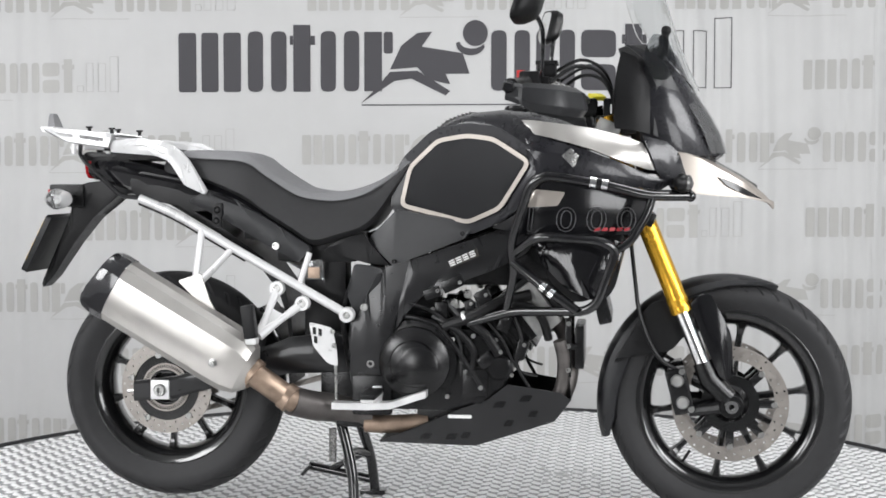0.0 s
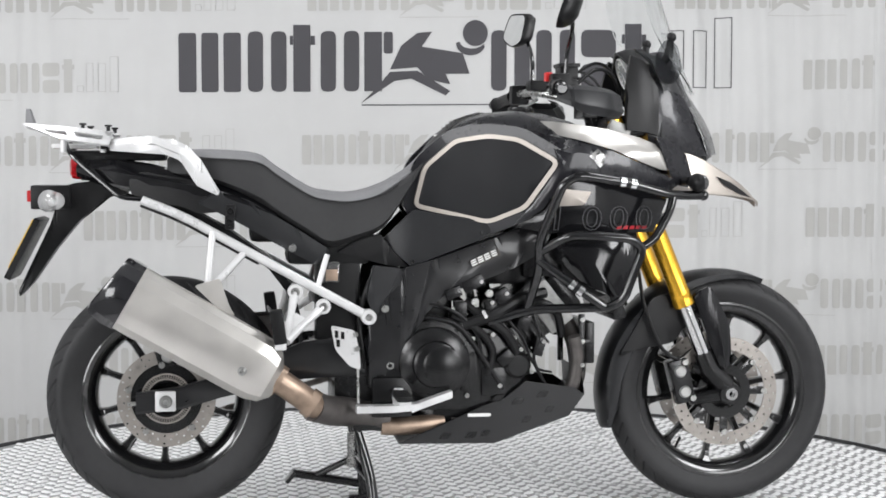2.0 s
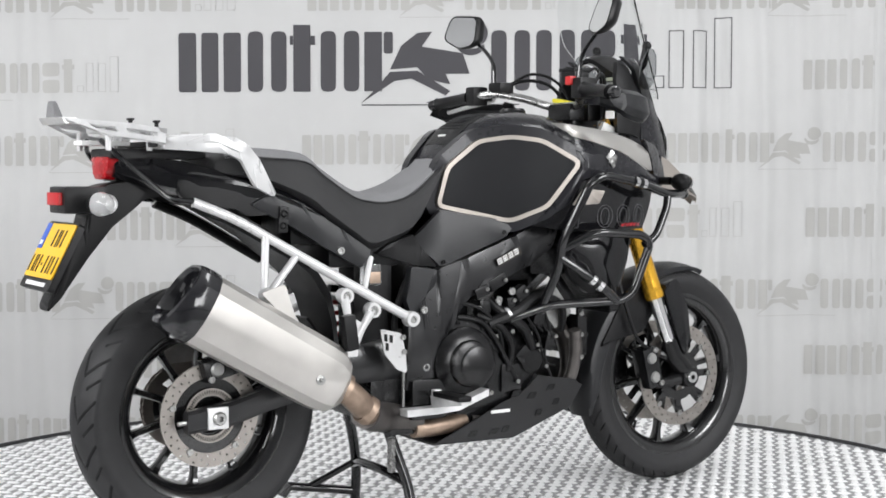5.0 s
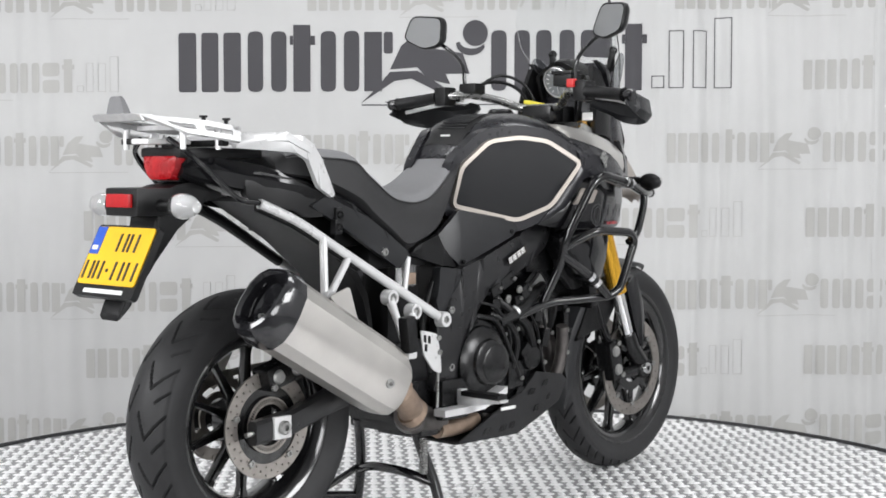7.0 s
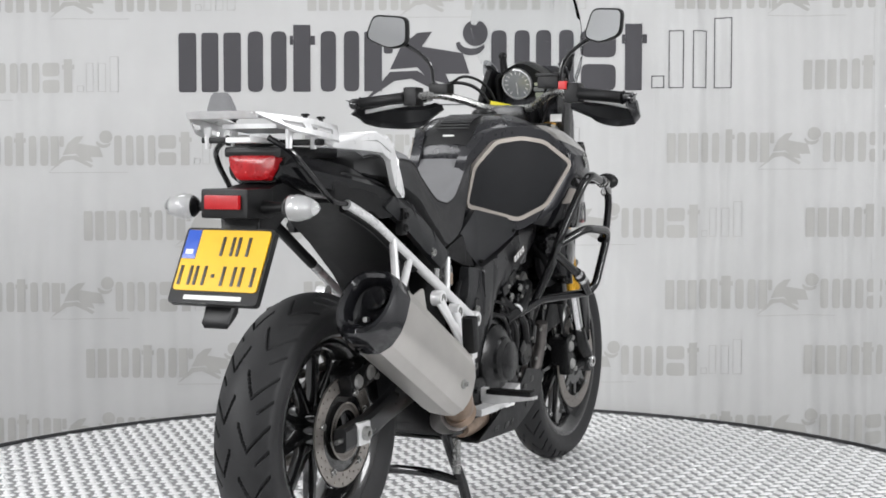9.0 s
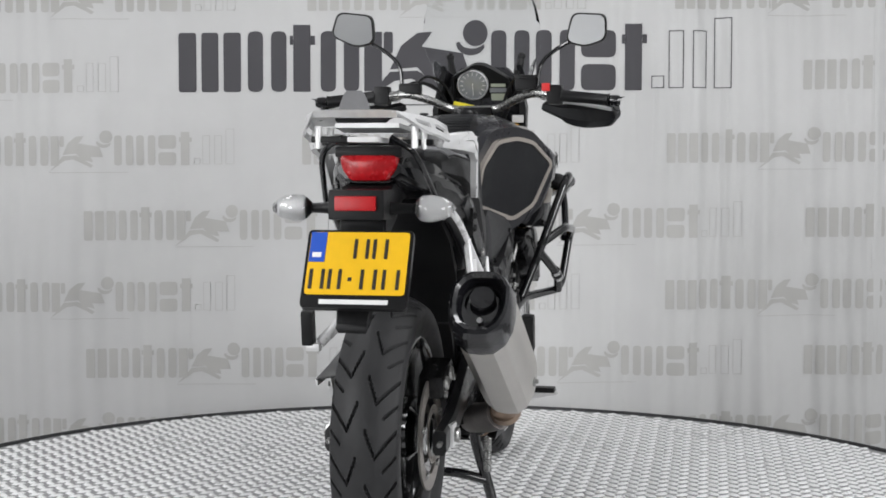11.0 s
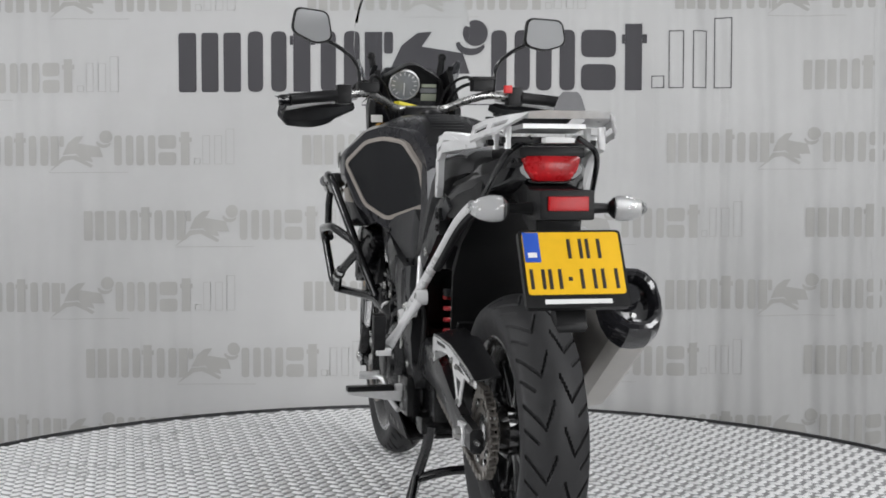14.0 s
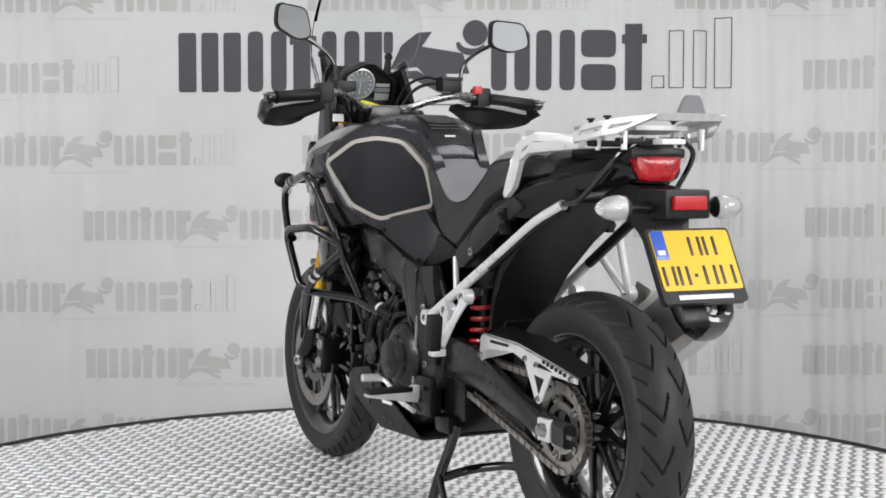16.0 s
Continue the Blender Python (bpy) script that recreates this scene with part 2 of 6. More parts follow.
def bolts(name, parent, places, r, s=-1, material=None, h=0.006):
    """Cap screws, each an object of its own on one mesh; s: to which side their heads point along y."""
    bm = bmesh.new()
    prof = [(0.0002, s * h * 0.4), (r * 0.5, s * h * 0.4), (r * 0.55, s * h), (r * 0.9, s * h), (r, s * h * 0.7), (r, 0)]
    turn(bm, prof, (0, 0, 0), 12)
    first = part(name, bm, material or M_BOLT, parent)
    first.location = places[0]
    for p in places[1:]:
        ob = new(name, first.data)
        ob.parent, ob.location = parent, p


# ---- setting: backdrop, studio shell, turntable ----
WALL = 1.95


def wall_y(x, z):
    """The hanging cloth: nearly flat, with soft upright folds towards its ends."""
    k = min(1.0, max(0.0, (x - 0.35) / 0.5)) + 0.55 * min(1.0, max(0.0, (-1.0 - x) / 0.6))
    drift = 0.05 * math.sin(z * 1.7 + x * 3) + 0.02 * math.sin(z * 4.1)
    u = x + drift * 0.25
    fold = math.sin(u * 43 + 1.1 * math.sin(u * 9)) * (0.7 + 0.3 * math.sin(u * 7 + 1)) + 0.35 * math.sin(u * 83 + 1.3 + math.sin(u * 11))
    broad = math.sin(u * 15 + 0.6 * math.sin(u * 5))
    return WALL - (0.0085 * k + 0.0008) * fold - (0.014 * k + 0.003) * broad - 0.004 * math.sin(x * 2.1 + z * 1.3)


def build_backdrop():
    bm = bmesh.new()
    xs, zs = np.linspace(-3.6, 3.6, 721), np.linspace(-0.30, 2.9, 26)
    V = [[bm.verts.new((x, wall_y(x, z), z)) for z in zs] for x in xs]
    B = [[bm.verts.new((x, wall_y(x, z) + 0.01, z)) for z in (zs[0], zs[-1])] for x in xs]
    for i in range(len(xs) - 1):
        for j in range(len(zs) - 1):
            bm.faces.new((V[i][j], V[i + 1][j], V[i + 1][j + 1], V[i][j + 1]))
        bm.faces.new((B[i][0], B[i][1], B[i + 1][1], B[i + 1][0]))
        bm.faces.new((V[i][-1], V[i + 1][-1], B[i + 1][1], B[i][1]))
    back = part("backdrop", bm, M_CLOTH, None, sharp=80)
    return tagged(back, "grey cloth studio backdrop printed with dark and pale bars", "backdrop", kind="structure")


SLOPE = 0.0072  # the printing climbs a little


def patch(bm, outline, lift=0.0026):
    """A printed patch that follows the cloth's folds, from an outline of (x, z)."""
    tmp = bmesh.new()
    tmp.faces.new([tmp.verts.new((x, 0, z + SLOPE * x)) for x, z in outline])
    xs = [v.co.x for v in tmp.verts]
    for k in range(int(min(xs) / 0.02) - 1, int(max(xs) / 0.02) + 2):
        if min(xs) < k * 0.02 < max(xs):
            bmesh.ops.bisect_plane(tmp, geom=tmp.verts[:] + tmp.edges[:] + tmp.faces[:], plane_co=(k * 0.02, 0, 0), plane_no=(1, 0, 0))
    got = {v: bm.verts.new((v.co.x, wall_y(v.co.x, v.co.z) - lift, v.co.z)) for v in tmp.verts}
    for f in tmp.faces:
        bm.faces.new([got[v] for v in f.verts])
    tmp.free()


def bar(bm, x0, x1, z0, z1, r=0.0):
    q = [(x0, z0), (x1, z0), (x1, z1), (x0, z1)]
    patch(bm, soften(q, r, 3) if r else q)


def hollow(bm, x0, x1, z0, z1, w):
    for a in ((x0, x1, z0, z0 + w), (x0, x1, z1 - w, z1), (x0, x0 + w, z0 + w, z1 - w), (x1 - w, x1, z0 + w, z1 - w)):
        bar(bm, *a)


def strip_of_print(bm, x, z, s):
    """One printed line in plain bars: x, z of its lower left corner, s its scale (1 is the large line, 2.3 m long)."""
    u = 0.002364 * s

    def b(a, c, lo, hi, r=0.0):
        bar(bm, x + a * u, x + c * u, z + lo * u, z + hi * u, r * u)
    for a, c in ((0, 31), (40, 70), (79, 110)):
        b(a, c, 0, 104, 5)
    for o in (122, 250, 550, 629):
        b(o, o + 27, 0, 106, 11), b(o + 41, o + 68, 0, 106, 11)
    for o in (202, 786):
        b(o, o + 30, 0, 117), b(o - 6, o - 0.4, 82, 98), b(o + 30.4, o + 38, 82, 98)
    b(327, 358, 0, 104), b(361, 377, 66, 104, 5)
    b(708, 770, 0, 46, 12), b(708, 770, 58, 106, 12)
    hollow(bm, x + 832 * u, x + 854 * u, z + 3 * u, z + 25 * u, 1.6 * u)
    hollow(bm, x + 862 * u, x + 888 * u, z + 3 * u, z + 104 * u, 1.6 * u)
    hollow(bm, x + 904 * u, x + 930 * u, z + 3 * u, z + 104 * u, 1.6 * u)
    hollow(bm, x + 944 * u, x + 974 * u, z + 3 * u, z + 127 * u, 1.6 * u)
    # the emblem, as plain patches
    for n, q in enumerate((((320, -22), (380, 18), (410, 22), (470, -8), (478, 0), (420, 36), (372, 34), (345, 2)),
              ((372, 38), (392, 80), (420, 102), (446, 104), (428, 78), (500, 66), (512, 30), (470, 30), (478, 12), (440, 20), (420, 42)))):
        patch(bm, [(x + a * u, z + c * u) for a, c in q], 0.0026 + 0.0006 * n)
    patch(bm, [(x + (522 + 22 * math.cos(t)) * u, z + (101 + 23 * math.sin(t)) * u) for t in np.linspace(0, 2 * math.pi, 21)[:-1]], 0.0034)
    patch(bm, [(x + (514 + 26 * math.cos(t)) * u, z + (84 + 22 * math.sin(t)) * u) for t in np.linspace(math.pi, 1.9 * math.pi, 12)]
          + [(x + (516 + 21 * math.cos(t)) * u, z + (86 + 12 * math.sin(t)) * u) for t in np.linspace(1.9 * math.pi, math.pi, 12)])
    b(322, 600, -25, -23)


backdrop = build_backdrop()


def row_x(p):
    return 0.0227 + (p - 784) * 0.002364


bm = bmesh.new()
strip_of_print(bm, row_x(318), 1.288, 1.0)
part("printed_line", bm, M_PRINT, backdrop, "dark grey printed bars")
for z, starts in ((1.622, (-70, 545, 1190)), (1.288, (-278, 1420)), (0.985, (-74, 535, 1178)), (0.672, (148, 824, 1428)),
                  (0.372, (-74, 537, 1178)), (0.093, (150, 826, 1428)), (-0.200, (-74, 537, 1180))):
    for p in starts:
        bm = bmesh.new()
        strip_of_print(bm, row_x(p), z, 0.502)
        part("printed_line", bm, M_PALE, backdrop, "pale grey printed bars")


def slabbox(name, lo, hi, material, label, category):
    bm = bmesh.new()
    box(bm, lo, hi, 0)
    return tagged(part(name, bm, material, None), label, category, kind="structure")


# Unseen shell around the set, added to close it and bounce light.
slabbox("floor", (-3.8, -6.2, -0.40), (3.8, 2.4, -0.30), M_FLOOR, "grey concrete studio floor", "floor")
slabbox("ceiling", (-3.8, -6.2, 3.4), (3.8, 2.4, 3.5), M_CEIL, "unseen pale grey studio ceiling", "ceiling")
slabbox("wall_north", (-3.8, 2.3, -0.30), (3.8, 2.4, 3.4), M_WALL, "unseen pale grey studio wall", "wall")
slabbox("wall_south", (-3.8, -6.2, -0.30), (3.8, -6.1, 3.4), M_PALEWALL, "unseen pale grey studio wall", "wall")
slabbox("wall_west", (-3.8, -6.1, -0.30), (-3.7, 2.3, 3.4), M_WALL, "unseen pale grey studio wall", "wall")
slabbox("wall_east", (3.7, -6.1, -0.30), (3.8, 2.3, 3.4), M_WALL, "unseen pale grey studio wall", "wall")


def build_turntable():
    R = 1.735
    table = tagged(new("turntable"), "round revolving platform of bright aluminium tread plate", "turntable")
    bm = bmesh.new()
    turn(bm, [(0.0001, -0.29), (R - 0.03, -0.29), (R - 0.03, -0.02), (R - 0.012, -0.02), (R - 0.012, 0.0), (0.0001, 0.0)], (0, 0, 0), 180, "z")
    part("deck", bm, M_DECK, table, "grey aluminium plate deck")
    bm = bmesh.new()
    turn(bm, [(R - 0.012, -0.035), (R + 0.006, -0.035), (R + 0.008, 0.002), (R + 0.002, 0.010), (R - 0.008, 0.010), (R - 0.012, 0.002)], (0, 0, 0), 180, "z", True)
    part("edge_strip", bm, M_RIM, table, "black rubber edge strip")
    # raised tread: slender lozenges, turned by a quarter from one to the next
    P, L, W, H = 0.0425, 0.0240, 0.0112, 0.0050
    verts, faces = [], []
    n = int(R / P * 1.42) + 1
    shape = [(-L, 0, 0), (-L * 0.5, -W, 0), (L * 0.5, -W, 0), (L, 0, 0), (L * 0.5, W, 0), (-L * 0.5, W, 0),
             (-L * 0.5, -W * 0.5, H * 0.75), (L * 0.5, -W * 0.5, H * 0.75), (L * 0.5, W * 0.5, H * 0.75), (-L * 0.5, W * 0.5, H * 0.75), (-L * 0.6, 0, H), (L * 0.6, 0, H)]
    quads = [(0, 1, 6, 10), (1, 2, 7, 6), (2, 3, 11, 7), (3, 4, 8, 11), (4, 5, 9, 8), (5, 0, 10, 9), (6, 7, 11, 10), (10, 11, 8, 9)]
    for i in range(-n, n + 1):
        for j in range(-n, n + 1):
            x, y = (i - j) * P * 0.7071, (i + j) * P * 0.7071
            if math.hypot(x, y) > R - 0.03:
                continue
            a = math.pi / 4 + (math.pi / 2 if (i + j) % 2 else 0)
            c, s = math.cos(a), math.sin(a)
            o = len(verts)
            verts += [(x + c * p - s * q, y + s * p + c * q, r + 0.0002) for p, q, r in shape]
            faces += [[o + k for k in q] for q in quads]
    me = bpy.data.meshes.new("tread")
    me.from_pydata(verts, [], faces)
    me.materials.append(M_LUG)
    me.polygons.foreach_set("use_smooth", [True] * len(me.polygons))
    ob = new("tread", me)
    ob.parent = table
    tagged(ob, "raised aluminium tread lugs", kind="stuff")
    return table


turntable = build_turntable()


# ---- motorcycle: x forward, y to its left, z up, on its centre stand ----
bike = tagged(new("motorcycle"), "black and champagne adventure motorcycle on its centre stand", "motorcycle")
FX, FZ, RX, RZ = 0.816, 0.329, -0.742, 0.345


def tyre(parent, c, R, W, rim, N, label):
    """A road tyre with cut chevron grooves."""
    bm = bmesh.new()
    nu = 850
    prof = smooth([(rim - 0.004, -W * 0.36, 0), (rim + 0.012, -W * 0.42, 0), (rim + (R - rim) * 0.45, -W * 0.5, 0), (rim + (R - rim) * 0.68, -W * 0.485, 0), (R - W * 0.13, -W * 0.38, 0), (R - W * 0.035, -W * 0.2, 0),
                   (R, 0, 0), (R - W * 0.035, W * 0.2, 0), (R - W * 0.13, W * 0.38, 0), (rim + (R - rim) * 0.68, W * 0.485, 0), (rim + (R - rim) * 0.45, W * 0.5, 0), (rim + 0.012, W * 0.42, 0), (rim - 0.004, W * 0.36, 0)], k=9)
    rows = []
    for i in range(nu):
        a = 2 * math.pi * i / nu
        row = []
        for p in prof:
            r, y = p.x, p.y
            q = abs(y) / (W * 0.5)
            d = 0.0
            if q < 0.97 and r > R - W * 0.30:
                side = 1 if y > 0 else -1
                u = a * N / (2 * math.pi) + (0.5 if side > 0 else 0.0)
                # long groove: slanted from the shoulder inwards, then turning back to the middle
                off = 0.50 * (0.95 - q) / 0.55 if q > 0.40 else 0.50 - 0.62 * (0.40 - q) / 0.35
                ph = (u - off) % 1.0
                e = min(ph, 1 - ph)
                if 0.12 < q < 0.95:
                    d = 0.008 * min(1.0, max(0.0, ((0.040 if q > 0.40 else 0.062) - e) / 0.016))
                # short one between, at the shoulder
                ph = (u - 0.5 - 0.42 * (0.95 - q) / 0.55) % 1.0
                e = min(ph, 1 - ph)
                if 0.60 < q < 0.95:
                    d = max(d, 0.007 * min(1.0, max(0.0, (0.036 - e) / 0.018)))
            r -= d
            row.append(bm.verts.new((c[0] + r * math.cos(a), c[1] + y, c[2] + r * math.sin(a))))
        rows.append(row)
    for i in range(nu):
        A, B = rows[i], rows[(i + 1) % nu]
        for j in range(len(prof) - 1):
            bm.faces.new((A[j], A[j + 1], B[j + 1], B[j]))
        bm.faces.new((A[0], B[0], B[-1], A[-1]))
    return part("tyre", bm, M_TYRE, parent, label, sharp=28)


def disc(parent, c, r0, r1, y, th, nholes, label):
    """A brake disc with drilled holes that go through it."""
    nu, nv = 160, 7
    bm = bmesh.new()
    vs = {}

    def v(i, j, s):
        k = (i % nu, j, s)
        if k not in vs:
            a, r = 2 * math.pi * i / nu, r0 + (r1 - r0) * j / nv
            vs[k] = bm.verts.new((c[0] + r * math.cos(a), y + s * th / 2, c[2] + r * math.sin(a)))
        return vs[k]
    solid = {(i, j) for i in range(nu) for j in range(nv) if not (1 <= j <= 5 and j % 2 == 1 and (i + 2 * j) % 8 == 0)}
    for i, j in solid:
        for s in (-1, 1):
            bm.faces.new((v(i, j, s), v(i + 1, j, s), v(i + 1, j + 1, s), v(i, j + 1, s)))
        for (di, dj, a, b) in ((-1, 0, (0, 0), (0, 1)), (1, 0, (1, 0), (1, 1)), (0, -1, (0, 0), (1, 0)), (0, 1, (0, 1), (1, 1))):
            if ((i + di) % nu, j + dj) not in solid:
                bm.faces.new((v(i + a[0], j + a[1], -1), v(i + b[0], j + b[1], -1), v(i + b[0], j + b[1], 1), v(i + a[0], j + a[1], 1)))
    return part("brake_disc", bm, M_STEEL, parent, label)


def wheel(name, c, rim, w, spokes, hub_r, hub_w, phase):
    whl = part(name, mesh(lambda bm: turn(bm, [(rim - 0.022, -w * 0.35), (rim - 0.002, -w * 0.42), (rim + 0.010, -w * 0.46), (rim + 0.012, -w * 0.5), (rim + 0.004, -w * 0.52), (rim - 0.012, -w * 0.47), (rim - 0.028, -w * 0.30), (rim - 0.034, 0),
                                                   (rim - 0.028, w * 0.30), (rim - 0.012, w * 0.47), (rim + 0.004, w * 0.52), (rim + 0.012, w * 0.5), (rim + 0.010, w * 0.46), (rim - 0.002, w * 0.42), (rim - 0.022, w * 0.35)], c, 96, "y", True)), M_WHEEL, bike, "gloss black ten-spoke cast alloy wheel")
    bm = bmesh.new()
    turn(bm, [(0.016, -hub_w), (hub_r * 0.7, -hub_w), (hub_r, -hub_w * 0.7), (hub_r * 0.82, 0), (hub_r, hub_w * 0.7), (hub_r * 0.7, hub_w), (0.016, hub_w)], c, 40, "y", True)
    part("hub", bm, M_WHEEL, whl)
    for k in range(spokes):
        a = 2 * math.pi * (k + phase) / spokes
        t, nrm = Vector((math.cos(a), 0, math.sin(a))), Vector((-math.sin(a), 0, math.cos(a)))
        rings = []
        for f, h, d in ((0, 0.017, 0.020), (0.25, 0.0105, 0.017), (0.8, 0.0085, 0.014), (0.93, 0.012, 0.017), (1.0, 0.024, 0.024)):
            r = hub_r * 0.8 + (rim - 0.026 - hub_r * 0.8) * f
            o = Vector(c) + t * r
            y = Vector((0, 1, 0))
            rings.append([o + nrm * (h * ca) + y * (d * sa) for ca, sa in ((1, 0.5), (0.6, 1), (-0.6, 1), (-1, 0.5), (-1, -0.5), (-0.6, -1), (0.6, -1), (1, -0.5))])
        part("spoke", mesh(lambda bm: loft(bm, rings)), M_WHEEL, whl)
    bm = bmesh.new()
    a = radians(235)
    p = Vector(c) + Vector((math.cos(a), 0, math.sin(a))) * (rim - 0.03)
    rod(bm, p, p - Vector((math.cos(a), -0.4, math.sin(a))) * 0.034, 0.004, 8)
    part("valve", bm, M_PLAST, whl)
    return whl


def caliper(parent, c, sy, ang, material=None):
    """A two-piece four-piston brake caliper."""
    m = Matrix.Translation(c) @ Matrix.Rotation(ang, 4, "Y")
    cal = part("brake_caliper", mesh(lambda bm: box(bm, (-0.028, -0.03, -0.062), (0.028, 0.03, 0.062), 0.010, m)), material or M_CAST, parent, "cast alloy brake caliper")
    for z in (-0.03, 0.03):
        bm = bmesh.new()
        turn(bm, [(0.0002, sy * 0.036), (0.014, sy * 0.036), (0.018, sy * 0.030), (0.018, 0)], m @ Vector((0, 0, z)), 16)
        part("piston_housing", bm, M_CAST, cal)
    bolts("caliper_bolt", cal, [m @ Vector((0.018, sy * 0.030, z)) for z in (-0.052, 0.052)], 0.009, sy)


fw = wheel("front_wheel", (FX, 0, FZ), 0.2413, 0.092, 10, 0.052, 0.052, 0.25)
tyre(fw, (FX, 0, FZ), 0.329, 0.112, 0.2413, 22, "black road tyre on the front wheel")
rw = wheel("rear_wheel", (RX, 0, RZ), 0.2159, 0.122, 10, 0.062, 0.060, 0.42)
tyre(rw, (RX, 0, RZ), 0.321, 0.152, 0.2159, 17, "black worn road tyre with chevron grooves")
for s in (-1, 1):
    d = disc(fw, (FX, 0, FZ), 0.118, 0.155, s * 0.070, 0.0048, 0, "drilled steel front brake disc")
    bm = bmesh.new()
    turn(bm, [(0.05, -0.003), (0.078, -0.003), (0.078, 0.003), (0.05, 0.003)], (FX, s * 0.066, FZ), 40, "y", True)
    for k in range(8):
        a = 2 * math.pi * k / 8
        m = Matrix.Translation((FX, s * 0.066, FZ)) @ Matrix.Rotation(-a, 4, "Y")
        part("carrier_arm", mesh(lambda b2: box(b2, (0.074, -0.003, -0.011), (0.117, 0.003, 0.011), 0.002, m)), M_WHEEL, d)
    part("disc_carrier", bm, M_WHEEL, d, "black disc carrier")
    bolts("disc_bobbin", d, [(FX + 0.116 * math.cos(k * math.pi / 4), s * 0.071, FZ + 0.116 * math.sin(k * math.pi / 4)) for k in range(8)], 0.009, s)
    caliper(fw, (FX - 0.135, s * 0.078, FZ + 0.035), s, radians(-14), M_ENG)
d = disc(rw, (RX, 0, RZ), 0.094, 0.130, -0.088, 0.005, 0, "drilled steel rear brake disc")
bm = bmesh.new()
turn(bm, [(0.045, -0.004), (0.097, -0.004), (0.097, 0.004), (0.045, 0.004)], (RX, -0.083, RZ), 48, "y", True)
part("disc_carrier", bm, M_WHEEL, d, "black disc carrier")
bm = bmesh.new()
for k in range(60):
    a = 2 * math.pi * k / 60
    m = Matrix.Translation((RX, -0.0955, RZ)) @ Matrix.Rotation(-a, 4, "Y")
    box(bm, (0.052, -0.0015, -0.0014), (0.066, 0.0015, 0.0014), 0, m)
turn(bm, [(0.050, -0.001), (0.054, -0.001), (0.054, 0.001), (0.050, 0.001)], (RX, -0.0955, RZ), 48, "y", True)
turn(bm, [(0.064, -0.001), (0.068, -0.001), (0.068, 0.001), (0.064, 0.001)], (RX, -0.0955, RZ), 48, "y", True)
part("sensor_ring", bm, M_STEEL, d, "toothed steel speed sensor ring")
bolts("disc_bolt", d, [(RX + 0.102 * math.cos(1.2566 * (k + 0.3)), -0.091, RZ + 0.102 * math.sin(1.2566 * (k + 0.3))) for k in range(5)], 0.009)

# fork
FD = Vector((0.685 - 0.60, 0, 0.577 - 0.785)).normalized()


def on_fork(z, y):
    k = (z - 0.577) / FD.z
    return Vector((0.685, y, 0.577)) + FD * k


fork = part("front_fork", mesh(lambda bm: box(bm, (-0.025, -0.135, -0.02), (0.03, 0.135, 0.02), 0.012, Matrix.Translation(on_fork(0.83, 0)) @ Matrix.Rotation(radians(22), 4, "Y"))), M_ENG, bike, "upside-down fork with gold outer tubes")
bm = bmesh.new()
box(bm, (-0.03, -0.135, -0.018), (0.035, 0.135, 0.018), 0.012, Matrix.Translation(on_fork(1.07, 0)) @ Matrix.Rotation(radians(22), 4, "Y"))
part("top_yoke", bm, M_CAST, fork)
for s in (-1, 1):
    y = s * 0.104
    leg = part("fork_tube", mesh(lambda bm: tube(bm, [on_fork(z, y) for z in (1.095, 0.70, 0.62, 0.615, 0.605, 0.60, 0.592, 0.578)], [0.026, 0.027, 0.027, 0.0285, 0.0285, 0.027, 0.0295, 0.0295], 24)), M_GOLD, fork, "gold anodised fork tube")
    part("fork_slider", mesh(lambda bm: rod(bm, on_fork(0.59, y), on_fork(0.40, y), 0.0205, 20)), M_CHROME, leg, "polished fork slider")
    bm = bmesh.new()
    a, b = on_fork(0.445, y), Vector((FX, y, FZ))
    tube(bm, [a, on_fork(0.40, y), a.lerp(b, 0.7), b + Vector((-0.004, 0, 0.02))], [0.026, 0.029, 0.028, 0.027], 18)
    turn(bm, [(0.013, -0.022), (0.030, -0.022), (0.033, -0.015), (0.033, 0.018), (0.013, 0.018)], (FX, y, FZ), 24, "y", True)
    tube(bm, [a.lerp(b, 0.55), (FX - 0.10, s * 0.09, FZ + 0.075)], [0.022, 0.014], 10)
    tube(bm, [b, (FX - 0.11, s * 0.09, FZ - 0.02)], [0.022, 0.014], 10)
    part("fork_foot", bm, M_ENG, leg, "black fork foot casting")
    bm = bmesh.new()
    turn(bm, [(0.008, s * 0.030), (0.017, s * 0.030), (0.019, s * 0.026), (0.019, s * 0.015), (0.008, s * 0.010)], (FX, y, FZ), 20)
    part("axle_nut", bm, M_CHROME, leg)

# front mudguard with fork guards
bm = bmesh.new()
ang = np.linspace(68, 197, 34)
rings = []
for a in ang:
    f = (a - 68) / 129
    drop = lerp([(0, 0.004), (0.12, 0.022), (0.35, 0.045), (0.5, 0.062), (0.75, 0.060), (0.93, 0.045), (1, 0.02)], f)
    hw = lerp([(0, 0.030), (0.1, 0.055), (0.3, 0.070), (0.6, 0.073), (0.9, 0.068), (1, 0.050)], f)
    r = lerp([(0, 0.342), (0.3, 0.350), (0.7, 0.356), (1, 0.360)], f)
    ca, sa = math.cos(radians(a)), math.sin(radians(a))
    sec = [(r - drop, -hw), (r - drop * 0.5, -hw * 1.0), (r - 0.014, -hw * 0.9), (r - 0.003, -hw * 0.55), (r, 0), (r - 0.003, hw * 0.55), (r - 0.014, hw * 0.9), (r - drop * 0.5, hw * 1.0), (r - drop, hw)]
    sec += [(q - 0.004, w * 0.94) for q, w in reversed(sec)]
    rings.append([(FX + q * ca, w, FZ + q * sa) for q, w in sec])
loft(bm, rings)
mud = part("front_mudguard", bm, M_COVER, bike, "satin black front mudguard")
